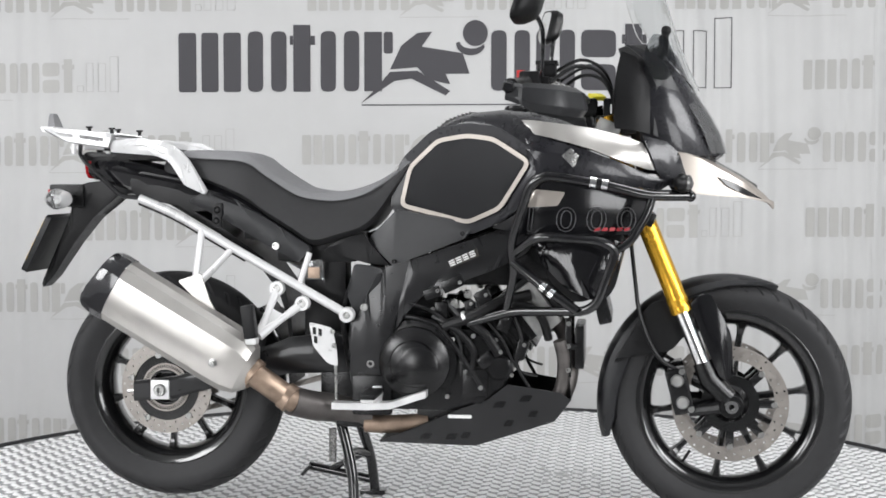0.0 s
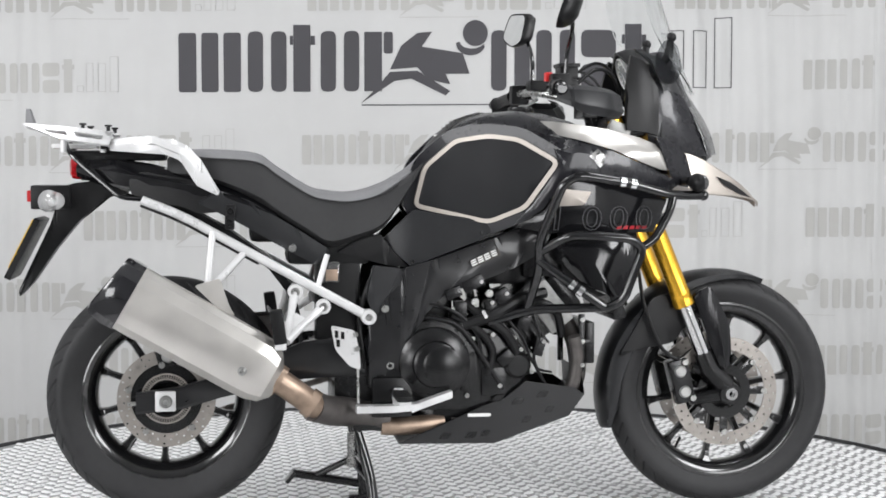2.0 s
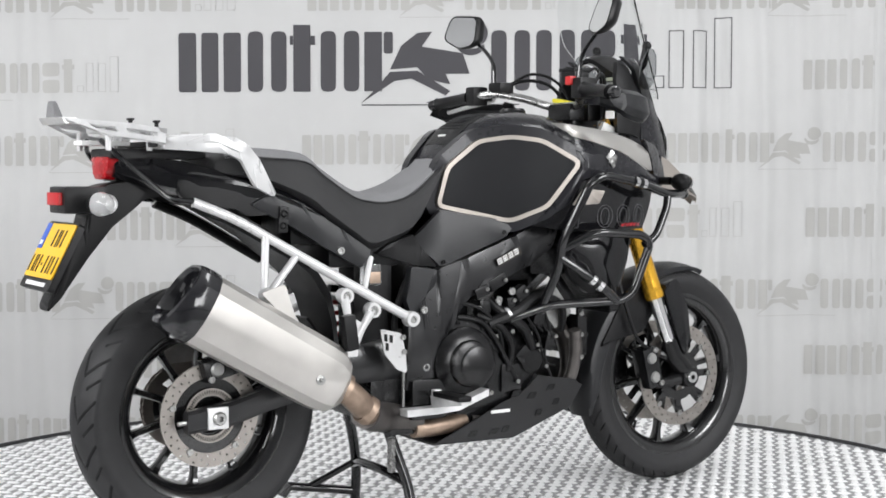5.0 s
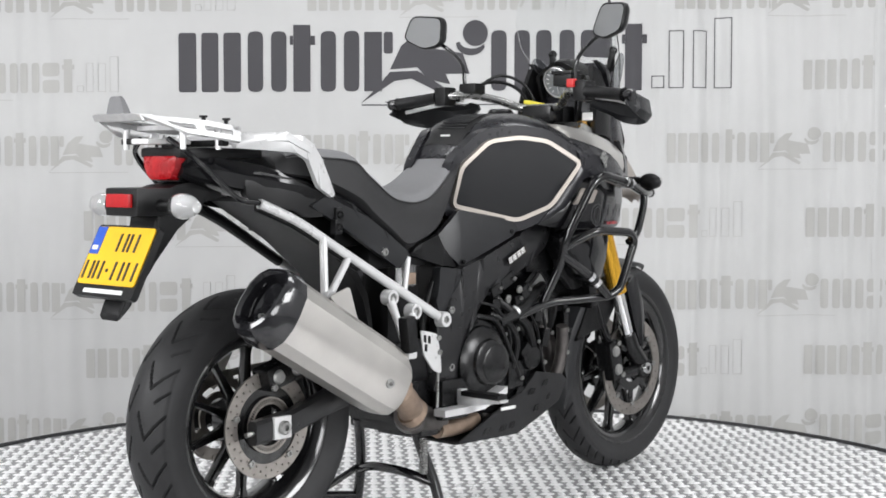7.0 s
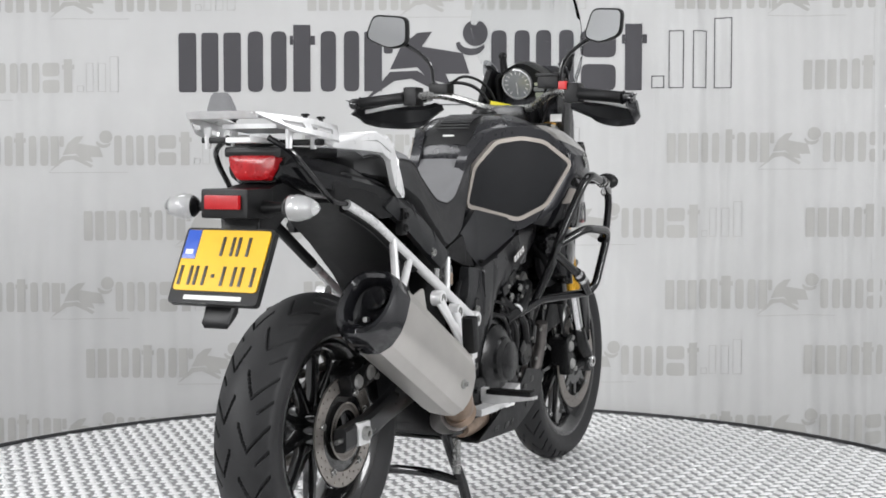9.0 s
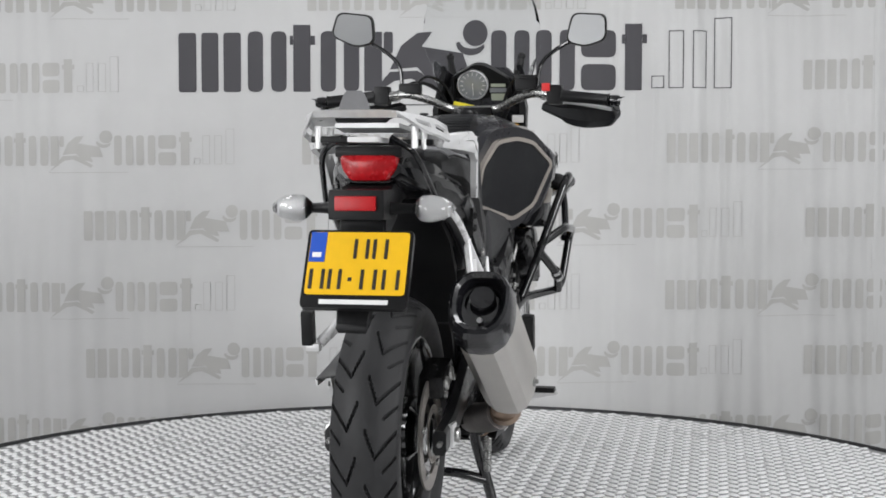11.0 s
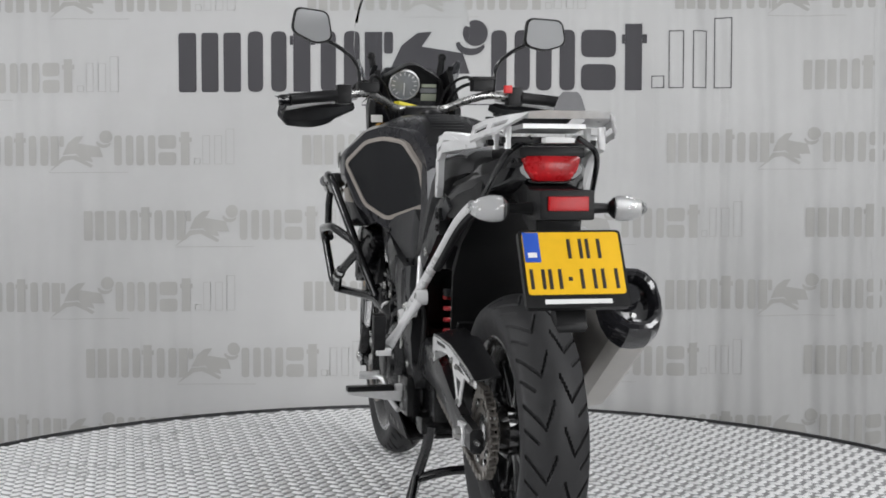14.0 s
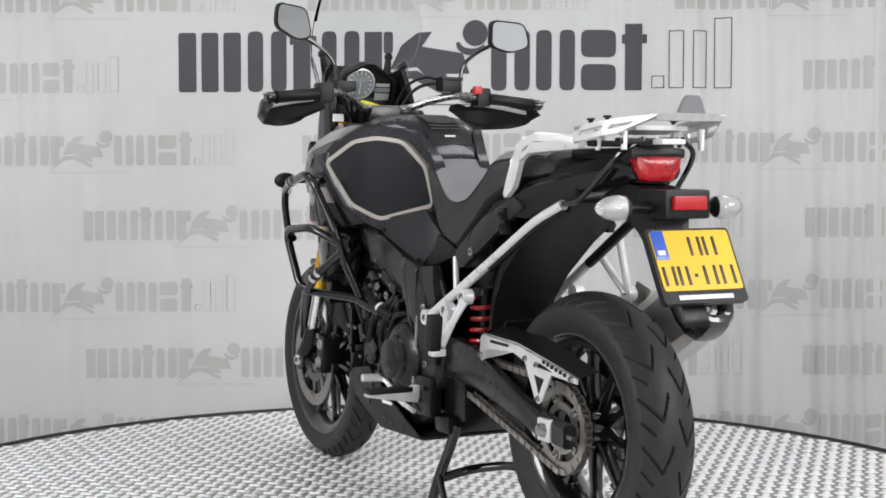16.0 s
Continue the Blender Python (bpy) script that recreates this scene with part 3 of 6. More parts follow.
for s in (-1, 1):
    y0 = lambda x, z: 0.128 - 0.6 * max(0, x - 0.80)
    o = soften([(0.70, 0.615), (0.755, 0.635), (0.815, 0.52), (0.822, 0.41), (0.79, 0.395), (0.755, 0.47)], 0.02)
    part("fork_guard", mesh(lambda bm: slab(bm, o, y0, 0.02, s, 1, 0.006)), M_BLACK, mud, "gloss black fork guard")
    o = soften([(0.50, 0.43), (0.60, 0.60), (0.70, 0.62), (0.72, 0.55), (0.66, 0.47), (0.56, 0.455)], 0.02)
    part("mudguard_stay", mesh(lambda bm: slab(bm, o, lambda x, z: 0.083, 0.012, s, 1, 0.004)), M_PLAST, mud)
    bm = bmesh.new()
    tube(bm, smooth([on_fork(0.80, s * 0.075) + Vector((-0.05, 0, 0)), (0.56, s * 0.08, 0.66), (0.575, s * 0.10, 0.56), (0.62, s * 0.10, 0.46), (FX - 0.14, s * 0.09, FZ + 0.09)]), 0.0055, 8)
    part("brake_hose", bm, M_PLAST, fork)

# rear end: swingarm, chain, shock, stand
arm = part("swingarm", mesh(lambda bm: [loft(bm, [[(x, s * y + yy, z + zz) for yy, zz in ((-w, -h * .7), (-w, h * .7), (-w * .6, h), (w * .6, h), (w, h * .7), (w, -h * .7), (w * .6, -h), (-w * .6, -h))]
                                                for x, y, z, w, h in ((-0.14, 0.10, 0.45, 0.025, 0.050), (-0.25, 0.105, 0.455, 0.024, 0.055), (-0.38, 0.115, 0.445, 0.019, 0.050), (-0.60, 0.122, 0.38, 0.017, 0.030), (-0.70, 0.125, 0.352, 0.017, 0.030), (-0.82, 0.125, 0.338, 0.016, 0.028))]) for s in (-1, 1)]
                                 + [box(bm, (-0.36, -0.10, 0.40), (-0.22, 0.10, 0.49), 0.02)]), M_FRAME, bike, "black aluminium swingarm")
for s in (-1, 1):
    bm = bmesh.new()
    box(bm, (RX - 0.028, s * 0.138 - 0.009, RZ - 0.027), (RX + 0.026, s * 0.138 + 0.009, RZ + 0.027), 0.005)
    part("axle_block", bm, M_ALU, arm, "bare aluminium axle block")
    bm = bmesh.new()
    turn(bm, [(0.007, s * 0.012), (0.014, s * 0.012), (0.017, s * 0.008), (0.017, 0)] if s < 0 else [(0.0002, 0.016), (0.013, 0.016), (0.017, 0.010), (0.019, 0)], (RX, s * 0.146, RZ), 6 if s > 0 else 20)
    part("axle_nut", bm, M_BOLT, arm)
    rodp = mesh(lambda b2: rod(b2, (RX - 0.06, s * 0.128, RZ - 0.005), (RX - 0.10, s * 0.128, RZ - 0.008), 0.006, 8))
    part("chain_adjuster", rodp, M_BOLT, arm)
# rear caliper above the disc
caliper(arm, (RX + 0.035, -0.095, RZ + 0.125), -1, radians(75), M_ENG)
# sprocket
bm = bmesh.new()
n = 82
prof = []
for k in range(n):
    a = 2 * math.pi * k / n
    prof.append((0.106 if k % 2 else 0.098, a))
ro = [[bm.verts.new((RX + r * math.cos(a), 0.092 + dy, RZ + r * math.sin(a))) for r, a in prof] for dy in (-0.003, 0.003)]
ri = [[bm.verts.new((RX + 0.080 * math.cos(a), 0.092 + dy, RZ + 0.080 * math.sin(a))) for r, a in prof] for dy in (-0.003, 0.003)]
for A, B in ((ro[0], ro[1]), (ri[0], ri[1]), (ro[0], ri[0]), (ro[1], ri[1])):
    for i in range(n):
        bm.faces.new((A[i], A[(i + 1) % n], B[(i + 1) % n], B[i]))
turn(bm, [(0.045, -0.003), (0.062, -0.003), (0.062, 0.003), (0.045, 0.003)], (RX, 0.092, RZ), 40, "y", True)
for k in range(5):
    a = 2 * math.pi * k / 5
    box(bm, (0.058, -0.003, -0.016), (0.083, 0.003, 0.016), 0.001, Matrix.Translation((RX, 0.092, RZ)) @ Matrix.Rotation(a, 4, "Y"))
spr = part("sprocket", bm, M_STEEL, rw, "steel rear sprocket")
bolts("sprocket_nut", spr, [(RX + 0.070 * math.cos(1.2566 * k), 0.095, RZ - 0.070 * math.sin(1.2566 * k)) for k in range(5)], 0.011, 1)
# chain along its loop
loop = []
fx, fz, fr, rr = -0.13, 0.45, 0.036, 0.103
for k in range(25):
    a = radians(85 + 190 * k / 24)
    loop.append(Vector((RX + rr * math.cos(a), 0.092, RZ + rr * math.sin(a))))
for k in range(11):
    a = radians(-82 + 160 * k / 10)
    loop.append(Vector((fx + fr * math.cos(a), 0.092, fz + fr * math.sin(a))))
loop.append(loop[0].copy())
dist = [0]
for a, b in zip(loop, loop[1:]):
    dist.append(dist[-1] + (b - a).length)
nl = int(dist[-1] / 0.0159)
bm = bmesh.new()
for k in range(nl):
    q = dist[-1] * (k + 0.5) / nl
    x, z = np.interp(q, dist, [p.x for p in loop]), np.interp(q, dist, [p.z for p in loop])
    x2, z2 = np.interp(q + 0.004, dist, [p.x for p in loop]), np.interp(q + 0.004, dist, [p.z for p in loop])
    m = Matrix.Translation((x, 0.092, z)) @ Matrix.Rotation(-math.atan2(z2 - z, x2 - x), 4, "Y")
    w = 0.0105 if k % 2 else 0.0075
    for s in (-1, 1):
        box(bm, (-0.0105, s * w - 0.0009, -0.0072), (0.0105, s * w + 0.0009, 0.0072), 0.0, m)
    rod(bm, m @ Vector((-0.0078, -0.007, 0)), m @ Vector((-0.0078, 0.007, 0)), 0.0048, 6)
part("chain", bm, M_STEEL, bike, "oiled steel drive chain")
# chain guard
o = [(-0.436, 0.486), (-0.446, 0.474), (-0.460, 0.480), (-0.474, 0.508), (-0.60, 0.512), (-0.655, 0.497), (-0.702, 0.412), (-0.718, 0.402), (-0.734, 0.412), (-0.772, 0.478), (-0.882, 0.470), (-0.882, 0.486), (-0.62, 0.537), (-0.455, 0.545), (-0.44, 0.53)]
guard = part("chain_guard", mesh(lambda bm: slab(bm, o, lambda x, z: 0.145, 0.004, 1, 0)), M_ALU, bike, "bare aluminium chain guard with cut-outs")
part("guard_top", mesh(lambda bm: loft(bm, [[(-0.45, y, z) for y, z in ((0.145, 0.545), (0.07, 0.56), (0.07, 0.556), (0.145, 0.541))], [(-0.62, y, z) for y, z in ((0.145, 0.535), (0.07, 0.552), (0.07, 0.548), (0.145, 0.531))], [(-0.882, y, z) for y, z in ((0.145, 0.486), (0.085, 0.497), (0.085, 0.493), (0.145, 0.482))]])), M_FRAME, guard, "black inner guard")
for q in (((-0.49, 0.524), (-0.58, 0.522), (-0.58, 0.529), (-0.49, 0.532)), ((-0.700, 0.470), (-0.742, 0.464), (-0.719, 0.424)), ((-0.70, 0.490), (-0.78, 0.484), (-0.75, 0.494), (-0.72, 0.500))):
    part("guard_opening", mesh(lambda bm: slab(bm, list(q), lambda x, z: 0.1456, 0.001, 1, 0)), M_ENG, guard, "dark cut-out")
bolts("guard_bolt", guard, [(x, 0.1455, z) for x, z in ((-0.446, 0.490), (-0.718, 0.416), (-0.86, 0.48), (-0.66, 0.505), (-0.71, 0.495))], 0.007, 1)
for k in range(6):
    x = -0.735 - 0.018 * k
    part("guard_marking", mesh(lambda bm: box(bm, (x - 0.013, 0.1452, 0.500 - 0.0038 * k), (x, 0.1460, 0.509 - 0.0038 * k), 0)), M_ENG, guard)
# shock
bm = bmesh.new()
A, B = Vector((-0.295, 0.045, 0.635)), Vector((-0.285, 0.045, 0.46))
coil = []
ax = (B - A).normalized()
e1 = Vector((0, 1, 0))
e2 = ax.cross(e1)
for k in range(5 * 14 + 1):
    a = 2 * math.pi * k / 14
    coil.append(A.lerp(B, 0.08 + 0.84 * k / 70) + (e1 * math.cos(a) + e2 * math.sin(a)) * 0.036)
tube(bm, coil, 0.0062, 8)
shock = part("shock_absorber", mesh(lambda bm: (rod(bm, A, B, 0.016, 16), turn(bm, [(0.002, 0.01), (0.042, 0.01), (0.042, -0.01), (0.002, -0.01)], A, 20, "z"), turn(bm, [(0.002, 0.01), (0.042, 0.01), (0.042, -0.01), (0.002, -0.01)], B, 20, "z"))), M_ENG, bike, "black shock absorber")
part("spring", bm, M_SPRING, shock, "red coil spring")
# centre stand
bm = bmesh.new()
for s in (-1, 1):
    tube(bm, bend([(-0.245, s * 0.105, 0.275), (-0.222, s * 0.118, 0.20), (-0.200, s * 0.140, 0.12), (-0.192, s * 0.165, 0.012)], 0.05), 0.0145, 12)
    box(bm, (-0.235, s * 0.168 - 0.022, 0.001), (-0.160, s * 0.168 + 0.022, 0.016), 0.004)
tube(bm, bend([(-0.205, -0.138, 0.125), (-0.235, -0.06, 0.150), (-0.235, 0.06, 0.150), (-0.205, 0.138, 0.125)], 0.05), 0.0125, 12)
# foot lever with its brace and pad
rod(bm, (-0.195, 0.160, 0.045), (-0.395, 0.190, 0.075), 0.0125, 12)
rod(bm, (-0.205, 0.138, 0.135), (-0.330, 0.180, 0.068), 0.0095, 10)
box(bm, (-0.425, 0.165, 0.062), (-0.385, 0.225, 0.074), 0.004, Matrix.Translation((-0.40, 0, 0.07)) @ Matrix.Rotation(radians(-50), 4, "Y") @ Matrix.Translation((0.40, 0, -0.07)))
stand = part("centre_stand", bm, M_TUBE, bike, "black steel centre stand")
bm = bmesh.new()
coil = [(-0.255 + 0.009 * math.cos(2 * math.pi * k / 10), -0.148 + 0.009 * math.sin(2 * math.pi * k / 10), 0.25 - 0.09 * k / 220) for k in range(221)]
tube(bm, coil, 0.0022, 6)
part("stand_spring", bm, M_BOLT, stand)

# exhaust
EA, EB = Vector((-0.835, -0.226, 0.632)), Vector((-0.497, -0.240, 0.437))
ED = (EB - EA).normalized()
EN = Vector((0, 1, 0)).cross(ED).normalized()
if EN.z < 0:
    EN = -EN
SEC = [(0, 0.088), (0.030, 0.086), (0.052, 0.072), (0.068, 0.044), (0.070, 0.0), (0.066, -0.034), (0.052, -0.066), (0.028, -0.086), (0, -0.089)]
SEC = SEC + [(-a, b) for a, b in SEC[-2:0:-1]]


def can_ring(d, k=1.0, lift=0.0, tilt=0.0):
    o = EA + ED * d + EN * lift
    return [o + Vector((0, 1, 0)) * (a * k) + EN * (b * k) + ED * (tilt * b) for a, b in SEC]


can = part("silencer", mesh(lambda bm: loft(bm, [can_ring(0.0), can_ring(0.004, 1.0), can_ring(0.34, 0.985), can_ring(0.385, 0.96), can_ring(0.42, 0.80, -0.004), can_ring(0.445, 0.42, -0.012)])), M_CAN, bike, "brushed stainless steel silencer with creased flanks", sharp=24)
bm = bmesh.new()
loft(bm, [can_ring(0.010, 1.035), can_ring(-0.020, 1.045, 0, 0.02), can_ring(-0.046, 1.00, 0.002, 0.10), can_ring(-0.056, 0.93, 0.005, 0.14), can_ring(-0.058, 0.84, 0.007, 0.15), can_ring(-0.050, 0.74, 0.009, 0.15), can_ring(-0.020, 0.64, 0.010, 0.12), can_ring(-0.014, 0.50, 0.012, 0.10)])
cap = part("silencer_cap", bm, M_CAP, can, "gloss black silencer end cap", sharp=24)
o = EA + ED * -0.021 + EN * 0.030
bm = bmesh.new()
tube(bm, [o - ED * 0.006, o - ED * 0.007, o - ED * 0.004, o + ED * 0.002], [0.023, 0.027, 0.030, 0.030], 24, cap=False)
outlet = part("outlet", bm, M_CAP, cap, "dark exhaust outlet")
# The shade inside the open pipe is put in as a black disc.
part("outlet_bore", mesh(lambda bm: tube(bm, [o - ED * 0.004, o + ED * 0.002], [0.0235, 0.0235], 24)), M_INK, outlet, "black disc for the dark bore")
bm = bmesh.new()
turn(bm, [(0.0003, -0.004), (0.006, -0.004), (0.006, 0.01)], EA + ED * -0.034 - EN * 0.028, 10, "x")
part("cap_screw", bm, M_BOLT, cap)
bm = bmesh.new()
p = EA + ED * 0.345 - EN * 0.018
turn(bm, [(0.0003, -0.010), (0.006, -0.010), (0.006, -0.003), (0.012, -0.002), (0.012, 0.004)], (p.x, -0.306, p.z), 12)
part("silencer_bolt", bm, M_BOLT, can)
bm = bmesh.new()
slab(bm, soften([(-0.665, 0.655), (-0.60, 0.675), (-0.575, 0.60), (-0.56, 0.575), (-0.61, 0.60)], 0.008, 2), lambda x, z: 0.225, 0.005, -1, 0)
part("silencer_bracket", bm, M_CAN, can)
pipe = part("exhaust_pipe", mesh(lambda bm: tube(bm, smooth([(-0.470, -0.240, 0.420), (-0.425, -0.236, 0.390), (-0.375, -0.215, 0.350), (-0.345, -0.185, 0.325)]), [0.038] * 2 + [0.033] * 14, 20)), M_PIPE, bike, "heat-tinted exhaust link pipe")
bm = bmesh.new()
for f, r in (((-0.455, -0.239, 0.411), 0.042), ((-0.365, -0.21, 0.343), 0.039)):
    tube(bm, [Vector(f) + Vector((-0.010, 0, 0.007)), Vector(f) + Vector((0.010, -0.002, -0.007))], r, 20)
part("exhaust_clamp", bm, M_PIPE, pipe)
bm = bmesh.new()
tube(bm, smooth([(-0.17, -0.118, 0.262), (-0.12, -0.118, 0.260), (-0.06, -0.112, 0.262), (0.0, -0.10, 0.265)]), 0.025, 18)
part("collector_pipe", bm, M_PIPE, pipe, "copper-tinted collector pipe")
bm = bmesh.new()
tube(bm, smooth([(-0.36, -0.195, 0.332), (-0.31, -0.15, 0.312), (-0.25, -0.11, 0.30), (-0.15, -0.10, 0.28)]), 0.040, 18)
part("pre_silencer", bm, M_PIPED, pipe)


# ---- seat and tank ----
def ring_y(x, half):
    """A closed ring across the bike from the right half's (y, z) points, bottom to top."""
    return [(x, -y, z) for y, z in half] + [(x, y, z) for y, z in reversed(half) if y > 1e-6]


def thicken(table, k):
    """More stations between the rows of a table, by a smooth curve through them."""
    P = [Vector(r[:3]) for r in table], [Vector(r[3:6]) for r in table]
    A, B = smooth(P[0], k=k), smooth(P[1], k=k)
    return [(*a, *b) for a, b in zip(A, B)]


# x, top z, lower z, half width at the top, half width below, edge radius
SEAT = thicken([(-0.735, 0.985, 0.945, 0.105, 0.115, 0.02), (-0.70, 1.002, 0.935, 0.125, 0.135, 0.02), (-0.618, 1.005, 0.922, 0.135, 0.150, 0.03), (-0.503, 0.996, 0.872, 0.130, 0.160, 0.03),
                (-0.446, 0.960, 0.832, 0.125, 0.158, 0.03), (-0.364, 0.909, 0.780, 0.122, 0.152, 0.03), (-0.311, 0.895, 0.748, 0.115, 0.147, 0.03), (-0.242, 0.892, 0.766, 0.104, 0.140, 0.03),
                (-0.162, 0.914, 0.800, 0.092, 0.120, 0.03), (-0.09, 0.955, 0.905, 0.082, 0.103, 0.02), (-0.052, 0.988, 0.965, 0.078, 0.092, 0.01)], 4)


def seat_ring(q):
    x, zt, zb, wt, wb, e = q
    return ring_y(x, [(0, zb + 0.004), (wb * 0.85, zb), (wb, zb + (zt - zb) * 0.12), (wb * 0.98, zb + (zt - zb) * 0.5), (wt + (wb - wt) * 0.35, zt - e * 0.7), (wt * 0.86, zt - e * 0.12), (wt * 0.5, zt), (0, zt + 0.001)])


seat = part("seat", mesh(lambda bm: loft(bm, [seat_ring(q) for q in SEAT])), M_SEAT, bike, "long two-tone vinyl seat", sharp=50)
bm = bmesh.new()
rings = []
for x, zt, zb, wt, wb, e in SEAT[3:-1]:
    k = 0.75 if x < -0.20 else 0.75 * max(0.25, (-0.05 - x) / 0.15)
    up = [(wt + (wb - wt) * 0.35 * k + 0.003, zt - e * (0.15 + 0.75 * k)), (wt * 0.95 + 0.002, zt - e * 0.22 + 0.001), (wt * 0.86, zt - e * 0.12 + 0.0035), (wt * 0.5, zt + 0.0035), (0, zt + 0.0045)]
    top = [(x, -y, z) for y, z in up] + [(x, y, z) for y, z in reversed(up) if y > 0]
    rings.append(top + [(x, y * 0.99, z - 0.006) for _, y, z in reversed(top)])
loft(bm, rings)
part("seat_insert", bm, M_SEATG, seat, "grey vinyl seat top", sharp=50)
# piping between the two vinyls
for s in (-1, 1):
    bm = bmesh.new()
    tube(bm, [(q[0], s * (q[3] + (q[4] - q[3]) * 0.30 + 0.003), q[1] - q[5] * 0.74) for q in SEAT[3:-6]], 0.0022, 6)
    part("piping", bm, M_SEAT, seat)

TANK = [(-0.058, [(0, 0.86), (0.074, 0.862), (0.082, 0.90), (0.074, 0.965), (0.062, 0.982), (0, 0.986)]),
        (-0.03, [(0, 0.86), (0.082, 0.862), (0.090, 0.92), (0.086, 1.0), (0.070, 1.018), (0, 1.024)]),
        (0.004, [(0, 0.86), (0.092, 0.855), (0.100, 0.94), (0.098, 1.02), (0.078, 1.046), (0, 1.058)]),
        (0.043, [(0, 0.86), (0.108, 0.845), (0.118, 0.95), (0.116, 1.045), (0.088, 1.078), (0, 1.089)]),
        (0.085, [(0, 0.86), (0.125, 0.835), (0.138, 0.95), (0.136, 1.06), (0.095, 1.096), (0, 1.104)]),
        (0.122, [(0, 0.86), (0.142, 0.83), (0.156, 0.95), (0.154, 1.065), (0.100, 1.105), (0, 1.113)]),
        (0.20, [(0, 0.86), (0.175, 0.83), (0.198, 0.95), (0.190, 1.06), (0.105, 1.112), (0, 1.120)]),
        (0.28, [(0, 0.86), (0.200, 0.85), (0.236, 0.95), (0.218, 1.04), (0.105, 1.105), (0, 1.110)]),
        (0.36, [(0, 0.87), (0.200, 0.87), (0.230, 0.95), (0.205, 1.03), (0.095, 1.085), (0, 1.090)]),
        (0.43, [(0, 0.90), (0.180, 0.90), (0.200, 0.95), (0.180, 1.01), (0.085, 1.055), (0, 1.060)])]


def fair(half):
    """A rounder run of points through a half section."""
    P = [Vector((y, z, 0)) for y, z in half]
    return [(max(0.0, p.x), p.y) for p in smooth(P[1:], k=4)]


rings = [ring_y(x, [(0, h[0][1])] + fair(h)) for x, h in TANK]
fine = []
for a, b in zip(rings, rings[1:]):
    for f in (0, 0.5):
        fine.append([tuple(Vector(p).lerp(Vector(q), f)) for p, q in zip(a, b)])
fine.append(rings[-1])
tank = part("fuel_tank", mesh(lambda bm: loft(bm, fine)), M_ANTH, bike, "dark grey metallic fuel tank", sharp=40)
PADF = lambda x, z: lerp([(-0.12, 0.088), (-0.06, 0.092), (0.0, 0.108), (0.05, 0.130), (0.10, 0.155), (0.15, 0.182), (0.21, 0.212), (0.27, 0.243), (0.33, 0.27)], x) + 0.05 * (z - 0.90) + 0.006 * math.exp(-((x - 0.10) ** 2 + (z - 0.95) ** 2) / 0.012)
PADO = soften([(-0.075, 0.858), (-0.050, 0.962), (0.030, 1.034), (0.112, 1.046), (0.187, 1.036), (0.283, 0.976), (0.205, 0.855), (0.115, 0.815)], 0.018, 3)
for s in (-1, 1):
    pad = part("knee_pad", mesh(lambda bm: slab(bm, grow(PADO, -0.006), lambda x, z: PADF(x, z) + 0.002, 0.020, s, 3, 0.002)), M_PAD, tank, "matt black knee pad")
    bm = bmesh.new()
    band(bm, grow(PADO, -0.006), grow(PADO, 0.0055), lambda x, z: PADF(x, z) + 0.003, 0.022, s)
    part("pad_surround", bm, M_CHAMP, tank, "champagne metallic pad surround")
    # dark shoulder behind the surround
    bm = bmesh.new()
    band(bm, grow(PADO, 0.006), grow(PADO, 0.034), lambda x, z: PADF(x, z) - 0.008, 0.030, s)
    part("tank_shoulder", bm, M_ANTH, tank)
    o = soften([(-0.083, 0.848), (-0.168, 0.764), (-0.092, 0.694), (0.108, 0.772), (0.130, 0.805), (0.148, 0.812)], 0.008, 2)
    cov = part("side_cover", mesh(lambda bm: slab(bm, o, lambda x, z: 0.128 + 0.13 * (x + 0.08) - 0.10 * (z - 0.80) - 0.25 * max(0, -0.10 - x), 0.02, s, 2, 0.004)), M_COVER, bike, "satin dark grey plastic side cover")
    bolts("cover_screw", cov, [(0.100, s * 0.150, 0.785), (-0.088, s * 0.138, 0.708)], 0.006, s, M_ENG)
    o = soften([(-0.245, 0.762), (-0.175, 0.785), (-0.150, 0.748), (-0.095, 0.694), (-0.16, 0.700), (-0.29, 0.735)], 0.006, 2)
    part("side_trim", mesh(lambda bm: slab(bm, o, lambda x, z: 0.128, 0.015, s, 1, 0.003)), M_PLAST, bike)
# ribbed panel on the tank, behind the filler
bm = bmesh.new()
rings = []
for x, z in ((-0.028, 1.029), (0.004, 1.061), (0.043, 1.092), (0.085, 1.107), (0.122, 1.116)):
    rings.append([(x, -0.068, z - 0.008), (x, -0.04, z - 0.002), (x, 0.04, z - 0.002), (x, 0.068, z - 0.008), (x + 0.004, 0.066, z - 0.014), (x + 0.004, -0.066, z - 0.014)])
loft(bm, rings)
pp = part("tank_panel", bm, M_PLAST, tank, "black ribbed tank protector")
for k in range(9):
    x = 0.018 + 0.011 * k
    z = lerp([(-0.028, 1.029), (0.004, 1.061), (0.043, 1.092), (0.085, 1.107), (0.122, 1.116)], x)
    part("rib", mesh(lambda bm: box(bm, (x, -0.05, z - 0.001), (x + 0.004, 0.05, z + 0.0022), 0.001)), M_COVER, pp)
bm = bmesh.new()
box(bm, (-0.0026, -0.016, -0.0026), (0.0026, 0.016, 0.0026), 0, Matrix.Translation((-0.006, 0, 1.051)))
part("panel_marking", bm, M_WHITE, pp)
bm = bmesh.new()
turn(bm, [(0.0002, 0.012), (0.030, 0.012), (0.036, 0.006), (0.038, -0.004)], (0.235, 0, 1.120), 28, "z")
part("filler_cap", bm, M_ENG, tank)


